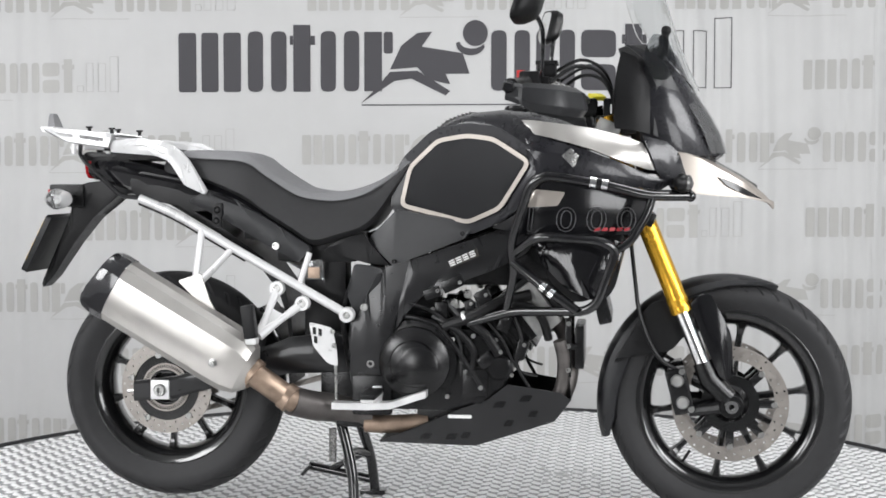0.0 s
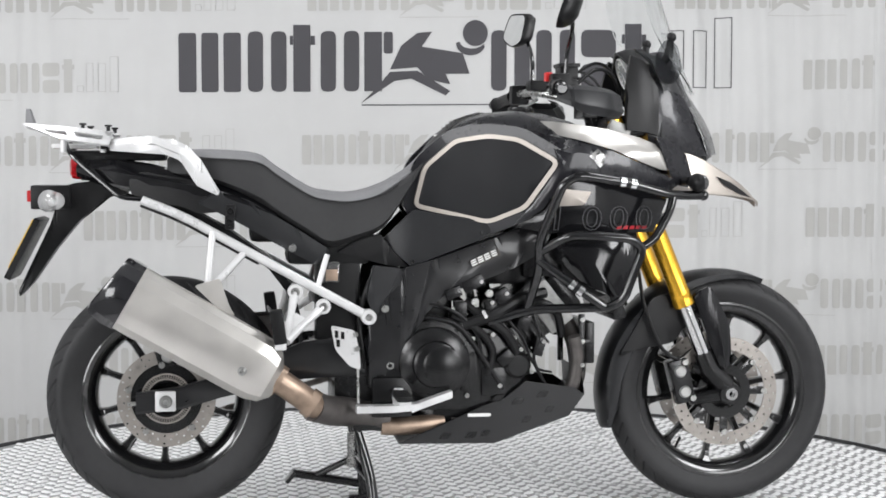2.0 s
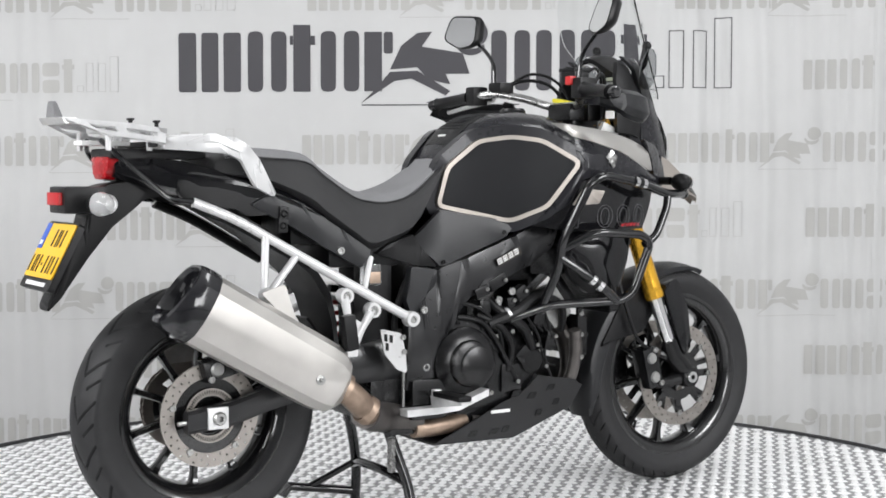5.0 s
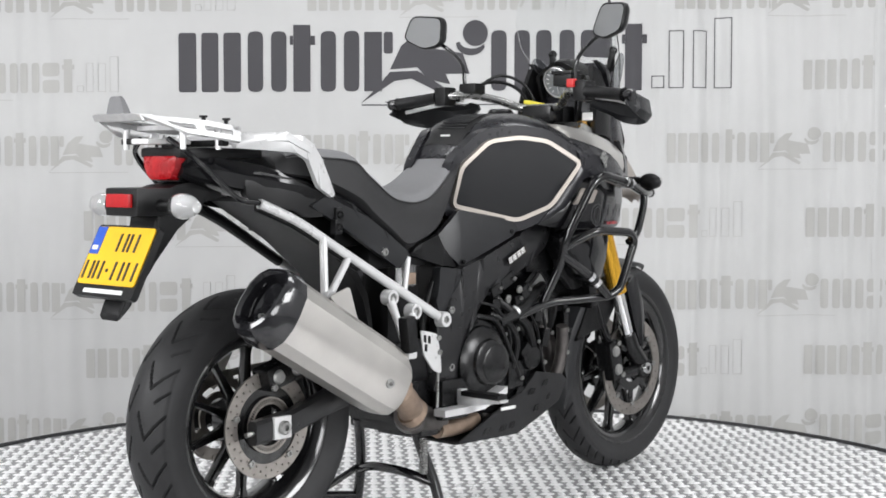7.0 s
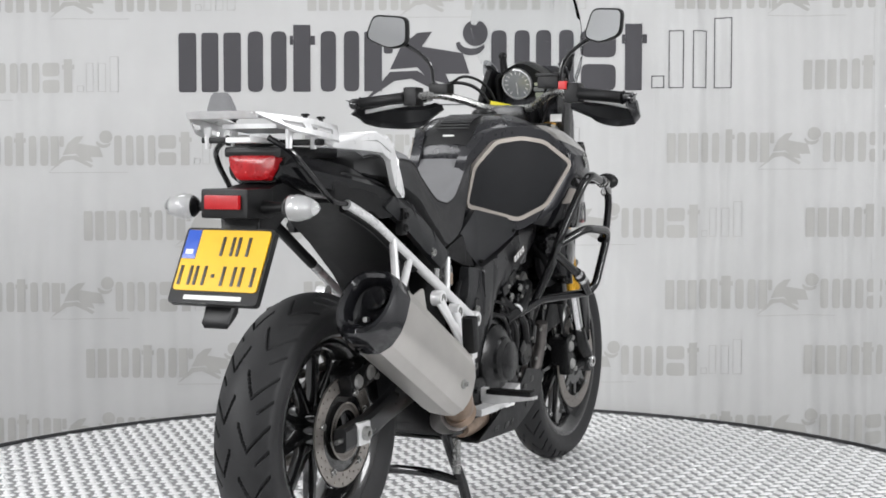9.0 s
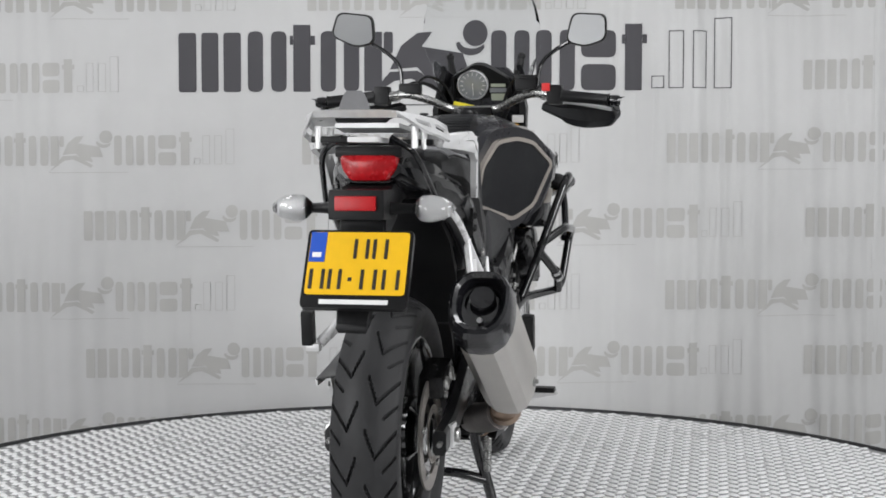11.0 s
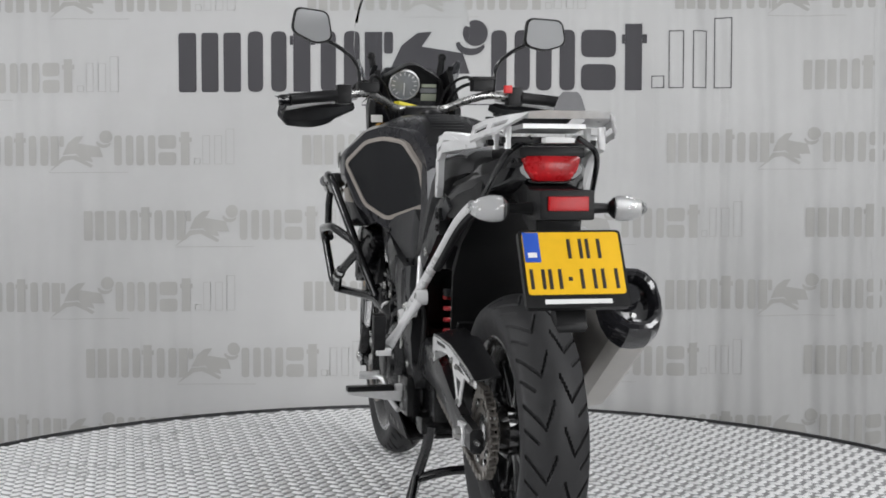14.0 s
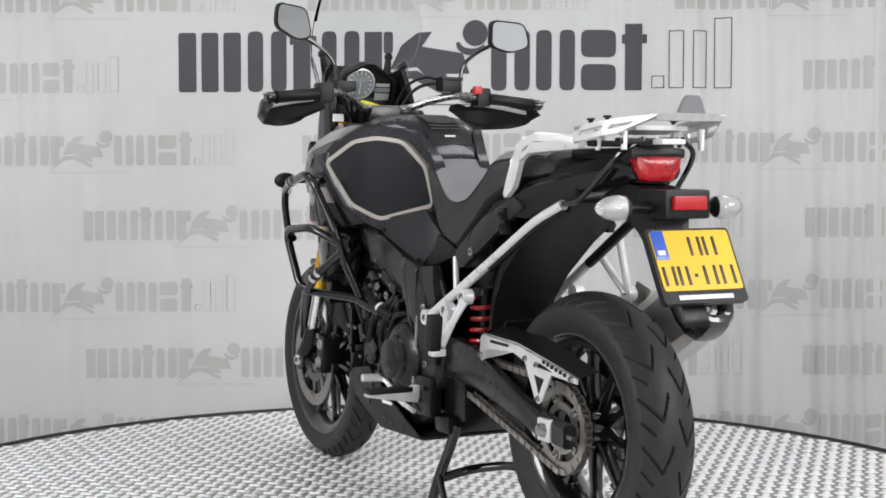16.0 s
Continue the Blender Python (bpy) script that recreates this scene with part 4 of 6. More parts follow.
# ---- fairing ----
def fy(x, z):
    return lerp([(0.15, 0.185), (0.22, 0.220), (0.29, 0.256), (0.39, 0.258), (0.5, 0.232), (0.6, 0.192), (0.70, 0.135), (0.8, 0.09)], x) - 0.9 * max(0, z - 1.005) - 0.06 * max(0, 0.93 - z)


for s in (-1, 1):
    o = [(0.205, 1.078), (0.235, 1.088), (0.29, 1.086), (0.438, 1.066), (0.53, 1.044), (0.575, 1.026), (0.592, 0.995), (0.612, 0.955), (0.588, 0.957), (0.53, 0.975), (0.44, 1.010), (0.34, 1.038), (0.258, 1.056), (0.215, 1.066)]
    part("upper_fairing", mesh(lambda bm: slab(bm, o, lambda x, z: fy(x, z) - 0.008, 0.02, s, 2, 0.004)), M_SMOKE, bike, "warm silver upper fairing panel")
    o = [(0.220, 1.062), (0.262, 1.050), (0.34, 1.032), (0.44, 1.004), (0.53, 0.970), (0.60, 0.940), (0.655, 0.922), (0.62, 0.902), (0.45, 0.925), (0.335, 0.940), (0.300, 0.930), (0.250, 0.850), (0.178, 0.805), (0.222, 0.862), (0.305, 1.000), (0.285, 1.022)]
    f = part("side_fairing", mesh(lambda bm: slab(bm, o, fy, 0.02, s, 2, 0.004)), M_ANTH, bike, "dark grey metallic side fairing")
    bm = bmesh.new()
    for k, (dx, dz) in enumerate(((0, 0), (0.012, -0.012))):
        slab(bm, [(0.368 + dx, 0.992 + dz), (0.392 + dx, 1.012 + dz), (0.400 + dx, 1.004 + dz), (0.384 + dx, 0.988 + dz), (0.392 + dx, 0.980 + dz), (0.384 + dx, 0.974 + dz)], lambda x, z: fy(x, z) + 0.004, 0.003, s, 0)
    part("emblem", bm, M_BOLT, f, "small chrome emblem")
    o = [(0.248, 0.848), (0.302, 0.928), (0.335, 0.937), (0.45, 0.922), (0.62, 0.899), (0.600, 0.860), (0.568, 0.788), (0.40, 0.785), (0.26, 0.788), (0.182, 0.802)]
    low = part("lower_fairing", mesh(lambda bm: slab(bm, o, lambda x, z: fy(x, z) - 0.012, 0.02, s, 2, 0.004)), M_BLACK, bike, "gloss black lower fairing")
    o = soften([(0.272, 0.858), (0.300, 0.905), (0.378, 0.898), (0.358, 0.862)], 0.006, 2)
    part("fairing_inlay", mesh(lambda bm: slab(bm, o, lambda x, z: fy(x, z) - 0.008, 0.004, s, 1, 0.001)), M_CHAMP, low, "champagne inlay")
    for k, ch in enumerate("1000"):
        x = 0.258 + 0.078 * k + (0.012 if k else 0)
        cu = bpy.data.curves.new("figure", "FONT")
        cu.body, cu.size, cu.fill_mode, cu.bevel_depth, cu.bevel_resolution, cu.resolution_u = ch, 0.088, "NONE", 0.0009, 0, 3
        cu.materials.append(M_GREYTXT)
        ob = new("figure", cu)
        ob.parent = low
        x2 = x + 0.05
        y0, y1 = fy(x, 0.82) - 0.010, fy(x2, 0.82) - 0.010
        if s < 0:
            ob.matrix_basis = Matrix.Translation((x, -y0, 0.800)) @ Matrix.Rotation(math.atan2(-(y1 - y0), 0.05), 4, "Z") @ Matrix.Rotation(math.pi / 2, 4, "X") @ Matrix(((1.3, 0.25, 0, 0), (0, 1, 0, 0), (0, 0, 1, 0), (0, 0, 0, 1)))
        else:
            ob.matrix_basis = Matrix.Translation((0.62 - x + 0.258, fy(0.62 - x + 0.258, 0.82) - 0.010, 0.800)) @ Matrix.Rotation(math.atan2(fy(0.62 - x2 + 0.258, 0.82) - fy(0.62 - x + 0.258, 0.82), -0.05), 4, "Z") @ Matrix.Rotation(math.pi / 2, 4, "X") @ Matrix(((1.3, 0, 0, 0), (0, 1, 0, 0), (0, 0, 1, 0), (0, 0, 0, 1)))
    bm = bmesh.new()
    for k in range(5):
        slab(bm, [(0.452 + 0.019 * k, 0.797), (0.466 + 0.019 * k, 0.797), (0.469 + 0.019 * k, 0.806), (0.455 + 0.019 * k, 0.806)], lambda x, z: fy(x, z) - 0.009, 0.002, s, 0)
    part("fairing_marking", bm, M_REDTXT, low, "small red marking in plain bars")
    # air scoop edge and radiator shroud
    o = soften([(0.285, 0.760), (0.330, 0.785), (0.50, 0.778), (0.535, 0.755), (0.505, 0.640), (0.470, 0.605), (0.38, 0.640), (0.32, 0.700)], 0.02, 3)
    part("radiator_shroud", mesh(lambda bm: slab(bm, o, lambda x, z: 0.205 - 0.25 * abs(x - 0.42), 0.06, s, 2, 0.012)), M_BLACK, bike, "gloss black radiator shroud")
    # front indicator
    ind = part("front_indicator", mesh(lambda bm: (tube(bm, [(0.66, s * 0.12, 0.925), (0.668, s * 0.19, 0.925)], 0.012, 12), ball(bm, (0.676, s * 0.225, 0.922), 0.030, 0.75, 1.25, 0.85))), M_PLAST, bike, "black front indicator")
    part("lens", mesh(lambda bm: ball(bm, (0.690, s * 0.226, 0.921), 0.026, 0.62, 1.25, 0.88)), M_CLEAR, ind, "clear lens")
# dark band between the silver panel and the beak
for s in (-1, 1):
    o = soften([(0.572, 1.046), (0.640, 1.030), (0.672, 0.998), (0.704, 0.905), (0.640, 0.915), (0.612, 0.952), (0.592, 0.998)], 0.006, 2)
    part("cowl_band", mesh(lambda bm: slab(bm, o, lambda x, z: 0.196 - 0.55 * max(0, x - 0.58) - 0.25 * max(0, z - 0.99), 0.02, s, 2, 0.004)), M_ANTH, bike, "dark grey metallic band beside the beak")
    o = soften([(0.31, 0.80), (0.52, 0.80), (0.535, 0.755), (0.500, 0.625), (0.40, 0.60), (0.33, 0.66)], 0.02, 2)
    part("radiator_side", mesh(lambda bm: slab(bm, o, lambda x, z: 0.145, 0.02, s, 1, 0.004)), M_PLAST, bike, "black plastic radiator side cover")
# beak
bm = bmesh.new()
rings = []
for x, zt, zb, w in ((0.665, 1.018, 0.915, 0.138), (0.69, 1.014, 0.902, 0.136), (0.73, 1.000, 0.892, 0.126), (0.78, 0.973, 0.887, 0.108), (0.83, 0.946, 0.884, 0.088), (0.87, 0.921, 0.879, 0.066), (0.905, 0.892, 0.871, 0.042), (0.930, 0.864, 0.860, 0.014)):
    rings.append(ring_y(x, [(0, zb + 0.012), (w * 0.80, zb + 0.006), (w, zb), (w * 1.0, zb + 0.008), (w * 0.86, zt - 0.014), (w * 0.5, zt - 0.003), (0, zt)]))
loft(bm, rings)
beak = part("beak", bm, M_CHAMP, bike, "champagne metallic front beak", sharp=30)
bm = bmesh.new()
rings = []
for x, z, w in ((0.72, 1.006, 0.05), (0.78, 0.975, 0.046), (0.84, 0.942, 0.034), (0.885, 0.912, 0.020)):
    rings.append([(x, -w, z - 0.008), (x, 0, z + 0.004), (x, w, z - 0.008), (x, w, z - 0.02), (x, -w, z - 0.02)])
loft(bm, rings)
part("beak_inlay", bm, M_BLACK, beak)
for s in (-1, 1):
    o = [(0.775, 0.938), (0.82, 0.922), (0.862, 0.898), (0.895, 0.879), (0.85, 0.889), (0.80, 0.914)]
    wide = [(0.69, 0.136), (0.73, 0.126), (0.78, 0.108), (0.83, 0.088), (0.87, 0.066), (0.905, 0.042)]
    part("beak_slot", mesh(lambda bm: slab(bm, o, lambda x, z: lerp(wide, x) * (1.0 - 1.3 * max(0, z - 0.90)) + 0.002, 0.006, s, 1)), M_BLACK, beak, "black side slot")
# nose cowl, headlamp
bm = bmesh.new()
rings = []
for z, xf, xr, w in ((0.945, 0.72, 0.56, 0.125), (0.995, 0.795, 0.56, 0.130), (1.045, 0.778, 0.545, 0.140), (1.10, 0.752, 0.545, 0.146), (1.16, 0.716, 0.555, 0.142), (1.22, 0.690, 0.572, 0.126), (1.265, 0.668, 0.588, 0.105), (1.285, 0.650, 0.600, 0.085)):
    w *= 0.90
    rings.append([(xr, -w * 0.72, z), (xr + (xf - xr) * 0.10, -w * 0.96, z), (xr + (xf - xr) * 0.40, -w, z), (xr + (xf - xr) * 0.72, -w * 0.80, z), (xr + (xf - xr) * 0.92, -w * 0.45, z), (xf, 0, z),
                  (xr + (xf - xr) * 0.92, w * 0.45, z), (xr + (xf - xr) * 0.72, w * 0.80, z), (xr + (xf - xr) * 0.40, w, z), (xr + (xf - xr) * 0.10, w * 0.96, z), (xr, w * 0.72, z)])
loft(bm, rings)
cowl = part("nose_cowl", bm, M_ANTH, bike, "dark grey nose cowl", sharp=30)
bm = bmesh.new()
rings = []
for z, xf, w in ((1.000, 0.806, 0.070), (1.05, 0.790, 0.088), (1.10, 0.764, 0.092), (1.15, 0.732, 0.080), (1.19, 0.708, 0.055)):
    rings.append([(xf - 0.050, -w, z), (xf - 0.012, -w * 0.55, z), (xf, 0, z), (xf - 0.012, w * 0.55, z), (xf - 0.050, w, z), (xf - 0.06, 0, z)])
loft(bm, rings)
part("headlamp", bm, M_CLEAR, cowl, "clear stacked headlamp lens")
for s in (-1, 1):
    o = [(0.518, 1.27), (0.556, 1.255), (0.594, 1.179), (0.594, 1.05), (0.558, 1.059), (0.502, 1.065), (0.496, 1.149), (0.507, 1.226)]
    part("inner_cowl", mesh(lambda bm: slab(bm, o, lambda x, z: 0.150 - 0.22 * max(0, z - 1.16) - 0.25 * max(0, x - 0.55), 0.02, s, 1, 0.003)), M_PLAST, cowl, "satin black inner cowl panel", sharp=25)
    o = [(0.529, 1.286), (0.559, 1.277), (0.609, 1.261), (0.633, 1.236), (0.671, 1.165), (0.713, 1.084), (0.757, 0.982), (0.697, 1.008), (0.603, 1.049), (0.609, 1.18), (0.576, 1.249)]
    part("outer_cowl", mesh(lambda bm: slab(bm, o, lambda x, z: 0.146 - 0.40 * max(0, x - 0.57) - 0.10 * max(0, z - 1.16), 0.02, s, 1, 0.003)), M_COVER, cowl, "dark grey outer cowl panel", sharp=25)
    part("warning_label", mesh(lambda bm: box(bm, (0.490, s * 0.124 - 0.018, 1.105), (0.494, s * 0.124 + 0.018, 1.128), 0)), M_WHITE, cowl, "small white sticker")
# screen
bm = bmesh.new()
X0 = [(1.17, 0.730), (1.24, 0.697), (1.30, 0.674), (1.40, 0.642), (1.53, 0.596)]
HW = [(1.17, 0.085), (1.22, 0.120), (1.28, 0.165), (1.34, 0.186), (1.42, 0.186), (1.48, 0.172), (1.515, 0.145), (1.53, 0.115)]
rings = []
for z in np.linspace(1.17, 1.53, 25):
    w, x0 = lerp(HW, z), lerp(X0, z)
    front = [(x0 - 2.9 * (w * f) ** 2, w * f, z) for f in np.linspace(-1, 1, 17)]
    rings.append(front + [(x - 0.0035, y * 0.995, z) for x, y, z in reversed(front)])
loft(bm, rings)
screen = part("windscreen", bm, M_GLASS, bike, "tall clear plastic windscreen", sharp=60)
screen.visible_shadow = False
for s in (-1, 1):
    bm = bmesh.new()
    tube(bm, [(0.600, s * 0.095, 1.225), (0.628, s * 0.108, 1.27), (0.632, s * 0.116, 1.318)], [0.010, 0.013, 0.010], 10)
    ball(bm, (0.634, s * 0.117, 1.322), 0.014)
    part("screen_bracket", bm, M_PLAST, screen, "black screen bracket")
    o = soften([(0.585, 1.200), (0.575, 1.265), (0.600, 1.315), (0.640, 1.300), (0.665, 1.23), (0.64, 1.19)], 0.02, 3)
    part("wind_deflector", mesh(lambda bm: slab(bm, o, lambda x, z: 0.150 + 0.3 * (z - 1.25) - 0.3 * (x - 0.6), 0.004, s, 1)), M_DARKG, bike, "smoked side wind deflector")

# ---- cockpit ----
TILT = Matrix.Rotation(radians(-20), 4, "Y")
CL = Matrix.Translation((0.552, 0.0, 1.226)) @ TILT
bm = bmesh.new()
o = soften([(-0.098, -0.052), (-0.072, -0.078), (0.072, -0.078), (0.098, -0.052), (0.096, 0.020), (0.045, 0.052), (0.010, 0.072), (-0.020, 0.072), (-0.096, 0.030)], 0.012, 3)
loft(bm, [[CL @ Vector((0.055, -a * 0.8, b * 0.8)) for a, b in o], [CL @ Vector((0.01, -a, b)) for a, b in o], [CL @ Vector((-0.020, -a * 1.0, b * 1.0)) for a, b in o], [CL @ Vector((-0.020, -a * 0.9, b * 0.9)) for a, b in o], [CL @ Vector((-0.004, -a * 0.88, b * 0.88)) for a, b in o]])
clus = part("instrument_panel", bm, M_PLAST, bike, "black instrument panel with round dial and display")
bm = bmesh.new()
c = Vector((-0.006, 0.027, 0.004))
pts = lambda r, dx: [CL @ (c + Vector((dx, r * math.cos(a), r * math.sin(a)))) for a in np.linspace(0, 2 * math.pi, 41)[:-1]]
loft(bm, [pts(0.050, 0.004), pts(0.050, -0.008), pts(0.046, -0.010), pts(0.045, -0.006)], cap=False)
part("dial_bezel", bm, M_ALU, clus)
part("dial", mesh(lambda bm: loft(bm, [pts(0.0455, 0.0), pts(0.0455, -0.005)])), M_DIAL, clus, "grey round dial")
for k in range(13):
    a = radians(230 - 280 * k / 12)
    part("dial_tick", mesh(lambda bm: box(bm, (-0.0008, 0.031, -0.0009), (0.0008, 0.041, 0.0009), 0, CL @ Matrix.Translation(c + Vector((-0.006, 0, 0))) @ Matrix.Rotation(a, 4, "X"))), M_WHITE, clus)
part("needle", mesh(lambda bm: box(bm, (-0.001, -0.001, -0.034), (0.001, 0.001, 0.006), 0, CL @ Matrix.Translation(c + Vector((-0.008, 0, 0))))), M_WHITE, clus, "white needle")
for lo, hi in (((-0.009, -0.078, -0.004), (-0.003, -0.030, 0.006)), ((-0.009, -0.080, -0.052), (-0.003, -0.030, -0.026)), ((-0.009, -0.080, -0.022), (-0.003, -0.026, -0.008))):
    part("display", mesh(lambda bm: box(bm, lo, hi, 0.001, CL)), M_LCD if hi[2] != -0.008 else M_DIAL, clus, "pale green display")
bar_pts = [(0.245, 0.445, 1.158), (0.262, 0.34, 1.170), (0.282, 0.24, 1.180), (0.312, 0.19, 1.186), (0.375, 0.125, 1.168), (0.425, 0.075, 1.143), (0.435, 0.0, 1.140)]
full = bend(bar_pts[:-1] + [(x, -y, z) for x, y, z in reversed(bar_pts[:-1])], 0.035)
hb = part("handlebar", mesh(lambda bm: tube(bm, full, 0.0122, 14)), M_BOLT, bike, "silver tapered handlebar")
part("bar_clamp", mesh(lambda bm: box(bm, (0.40, -0.055, 1.100), (0.455, 0.055, 1.150), 0.010)), M_ENG, hb)
part("key_tag", mesh(lambda bm: box(bm, (-0.020, -0.034, -0.006), (0.018, 0.030, 0.006), 0.003, Matrix.Translation((0.452, 0.043, 1.158)) @ Matrix.Rotation(0.25, 4, "Z") @ Matrix.Rotation(0.2, 4, "X"))), M_LIME, hb, "yellow tag on the steering head")
bm = bmesh.new()
rod(bm, (0.46, 0, 1.05), (0.44, 0, 1.125), 0.028, 16)
part("steering_stem", bm, M_ENG, fork)
MIR = {-1: [(0.295, -0.311, 1.421), (0.279, -0.412, 1.412), (0.242, -0.415, 1.336), (0.250, -0.351, 1.316), (0.286, -0.293, 1.335)],
       1: [(0.288, 0.402, 1.434), (0.317, 0.301, 1.425), (0.303, 0.291, 1.339), (0.276, 0.344, 1.326), (0.268, 0.417, 1.361)]}
for s in (-1, 1):
    G = lambda y, z=0.0: Vector((lerp([(0.24, 0.282), (0.34, 0.262), (0.445, 0.245)], y), s * y, lerp([(0.24, 1.180), (0.34, 1.170), (0.445, 1.158)], y) + z))
    grip = part("grip", mesh(lambda bm: tube(bm, [G(0.285), G(0.29), G(0.36), G(0.42), G(0.424)], [0.021, 0.0175, 0.0168, 0.0172, 0.020], 18)), M_PLAST, hb, "black rubber grip")
    part("bar_end", mesh(lambda bm: tube(bm, [G(0.424), G(0.432), G(0.452), G(0.458)], [0.012, 0.0165, 0.0165, 0.012], 16)), M_TUBE, grip)
    sw = part("switch_pod", mesh(lambda bm: (box(bm, (0.258, s * 0.262 - 0.024, 1.150), (0.312, s * 0.262 + 0.022, 1.208), 0.010), box(bm, (0.300, s * 0.245 - 0.012, 1.165), (0.335, s * 0.245 + 0.012, 1.195), 0.006))), M_PLAST, hb, "black switch pod")
    if s < 0:
        part("kill_switch", mesh(lambda bm: box(bm, (0.250, -0.250, 1.188), (0.270, -0.226, 1.212), 0.004)), M_REDSW, sw, "red kill switch")
        res = part("brake_reservoir", mesh(lambda bm: box(bm, (0.300, -0.205, 1.196), (0.350, -0.140, 1.232), 0.006)), M_PLAST, hb, "black square brake fluid reservoir")
        part("reservoir_cap", mesh(lambda bm: box(bm, (0.296, -0.209, 1.230), (0.354, -0.136, 1.240), 0.003)), M_PLAST, res)
    else:
        part("clutch_master", mesh(lambda bm: box(bm, (0.295, 0.150, 1.186), (0.345, 0.215, 1.218), 0.008)), M_PLAST, hb, "black clutch master cylinder")
    lev = smooth([(0.318, s * 0.215, 1.172), (0.335, s * 0.26, 1.165), (0.318, s * 0.35, 1.152), (0.296, s * 0.42, 1.138), (0.292, s * 0.432, 1.137)])
    part("lever", mesh(lambda bm: tube(bm, lev, 0.0065, 10)), M_ALU, hb, "silver hand lever")
    # hand guard: a bowed shell from the bar end round the lever
    path = bend([(0.236, 0.446, 1.148), (0.300, 0.446, 1.134), (0.372, 0.424, 1.126), (0.425, 0.355, 1.122), (0.425, 0.285, 1.128), (0.385, 0.215, 1.150)], 0.022, 3)
    hh = [(0.0, 0.022), (0.12, 0.033), (0.32, 0.038), (0.72, 0.038), (0.90, 0.028), (1, 0.014)]
    rings = []
    for i, p in enumerate(path):
        f = i / (len(path) - 1)
        t = (path[min(i + 1, len(path) - 1)] - path[max(i - 1, 0)]).normalized()
        nrm = Vector((t.y, -t.x, 0)).normalized()
        if nrm.x < 0:
            nrm = -nrm
        h = lerp(hh, f)
        sec = [(-0.004, -1.0), (0.010, -0.55), (0.011, -0.45), (0.004, 0.52), (0.002, 0.62), (-0.022, 1.0), (-0.025, 0.97), (-0.002, 0.55), (0.006, -0.45), (-0.007, -0.96)]
        rings.append([(p.x + nrm.x * a, s * (p.y + nrm.y * a), p.z + h * b) for a, b in sec])
    part("hand_guard", mesh(lambda bm: loft(bm, rings)), M_COVER, hb, "black plastic hand guard with a folded edge", sharp=22)
    # mirror
    P = [Vector(p) for p in MIR[s]]
    cen = sum(P, Vector()) / 5
    A = np.array([[p.y, p.z, 1] for p in P])
    k = np.linalg.lstsq(A, np.array([p.x for p in P]), rcond=None)[0]
    o = soften([(p.y, p.z) for p in P], 0.022, 4)
    yc, zc = cen.y, cen.z
    ring = lambda f, dx: [(k[0] * (yc + (y - yc) * f) + k[1] * (zc + (z - zc) * f) + k[2] + dx, yc + (y - yc) * f, zc + (z - zc) * f) for y, z in o]
    mir = part("mirror", mesh(lambda bm: loft(bm, [ring(0.94, -0.001), ring(1.0, -0.004), ring(1.04, 0.002), ring(1.03, 0.016), ring(0.85, 0.034), ring(0.45, 0.044)])), M_PLAST, bike, "black rear-view mirror on a bent stem")
    part("mirror_glass", mesh(lambda bm: loft(bm, [ring(0.93, 0.0), ring(0.93, -0.0035)])), M_MIRROR, mir, "silvered mirror glass")
    st = bend([(0.312, s * 0.205, 1.19), (0.316, s * 0.212, 1.275), (0.318, s * 0.262, 1.318), (cen.x + 0.03, s * abs(cen.y) * 0.93, 1.352)], 0.03)
    part("mirror_stem", mesh(lambda bm: tube(bm, st, 0.0062, 10)), M_TUBE, mir)
    # cables from the bar to the steering head
    part("bar_cable", mesh(lambda bm: tube(bm, smooth([(0.335, s * 0.24, 1.18), (0.40, s * 0.19, 1.225), (0.465, s * 0.13, 1.21), (0.50, s * 0.085, 1.13), (0.48, s * 0.06, 1.03)]), 0.0055, 8)), M_PLAST, hb)
    part("brake_line", mesh(lambda bm: tube(bm, smooth([(0.33, s * 0.18, 1.20), (0.41, s * 0.15, 1.245), (0.475, s * 0.10, 1.215), (0.505, s * 0.07, 1.12), (0.52, s * 0.08, 1.0)]), 0.0045, 8)), M_PLAST, hb)
part("steering_lock", mesh(lambda bm: (box(bm, (0.47, -0.05, 1.09), (0.53, 0.05, 1.15), 0.01), box(bm, (0.45, -0.12, 1.05), (0.56, 0.12, 1.10), 0.012))), M_PLAST, fork)


# ---- tail: rails, rack, lights, plate ----
TAIL = [(-0.45, 0.80, 0.86, 0.150), (-0.55, 0.845, 0.905, 0.155), (-0.66, 0.875, 0.94, 0.150), (-0.78, 0.885, 0.97, 0.130), (-0.88, 0.905, 0.985, 0.105), (-0.945, 0.925, 0.985, 0.085), (-0.972, 0.935, 0.975, 0.070)]
bm = bmesh.new()
loft(bm, [ring_y(x, [(0, zb), (w * 0.75, zb), (w * 0.97, zb + 0.012), (w, zb + (zt - zb) * 0.55), (w * 0.86, zt - 0.006), (w * 0.6, zt), (0, zt)]) for x, zb, zt, w in TAIL])
tail = part("tail_unit", bm, M_BLACK, bike, "gloss black tail unit", sharp=30)
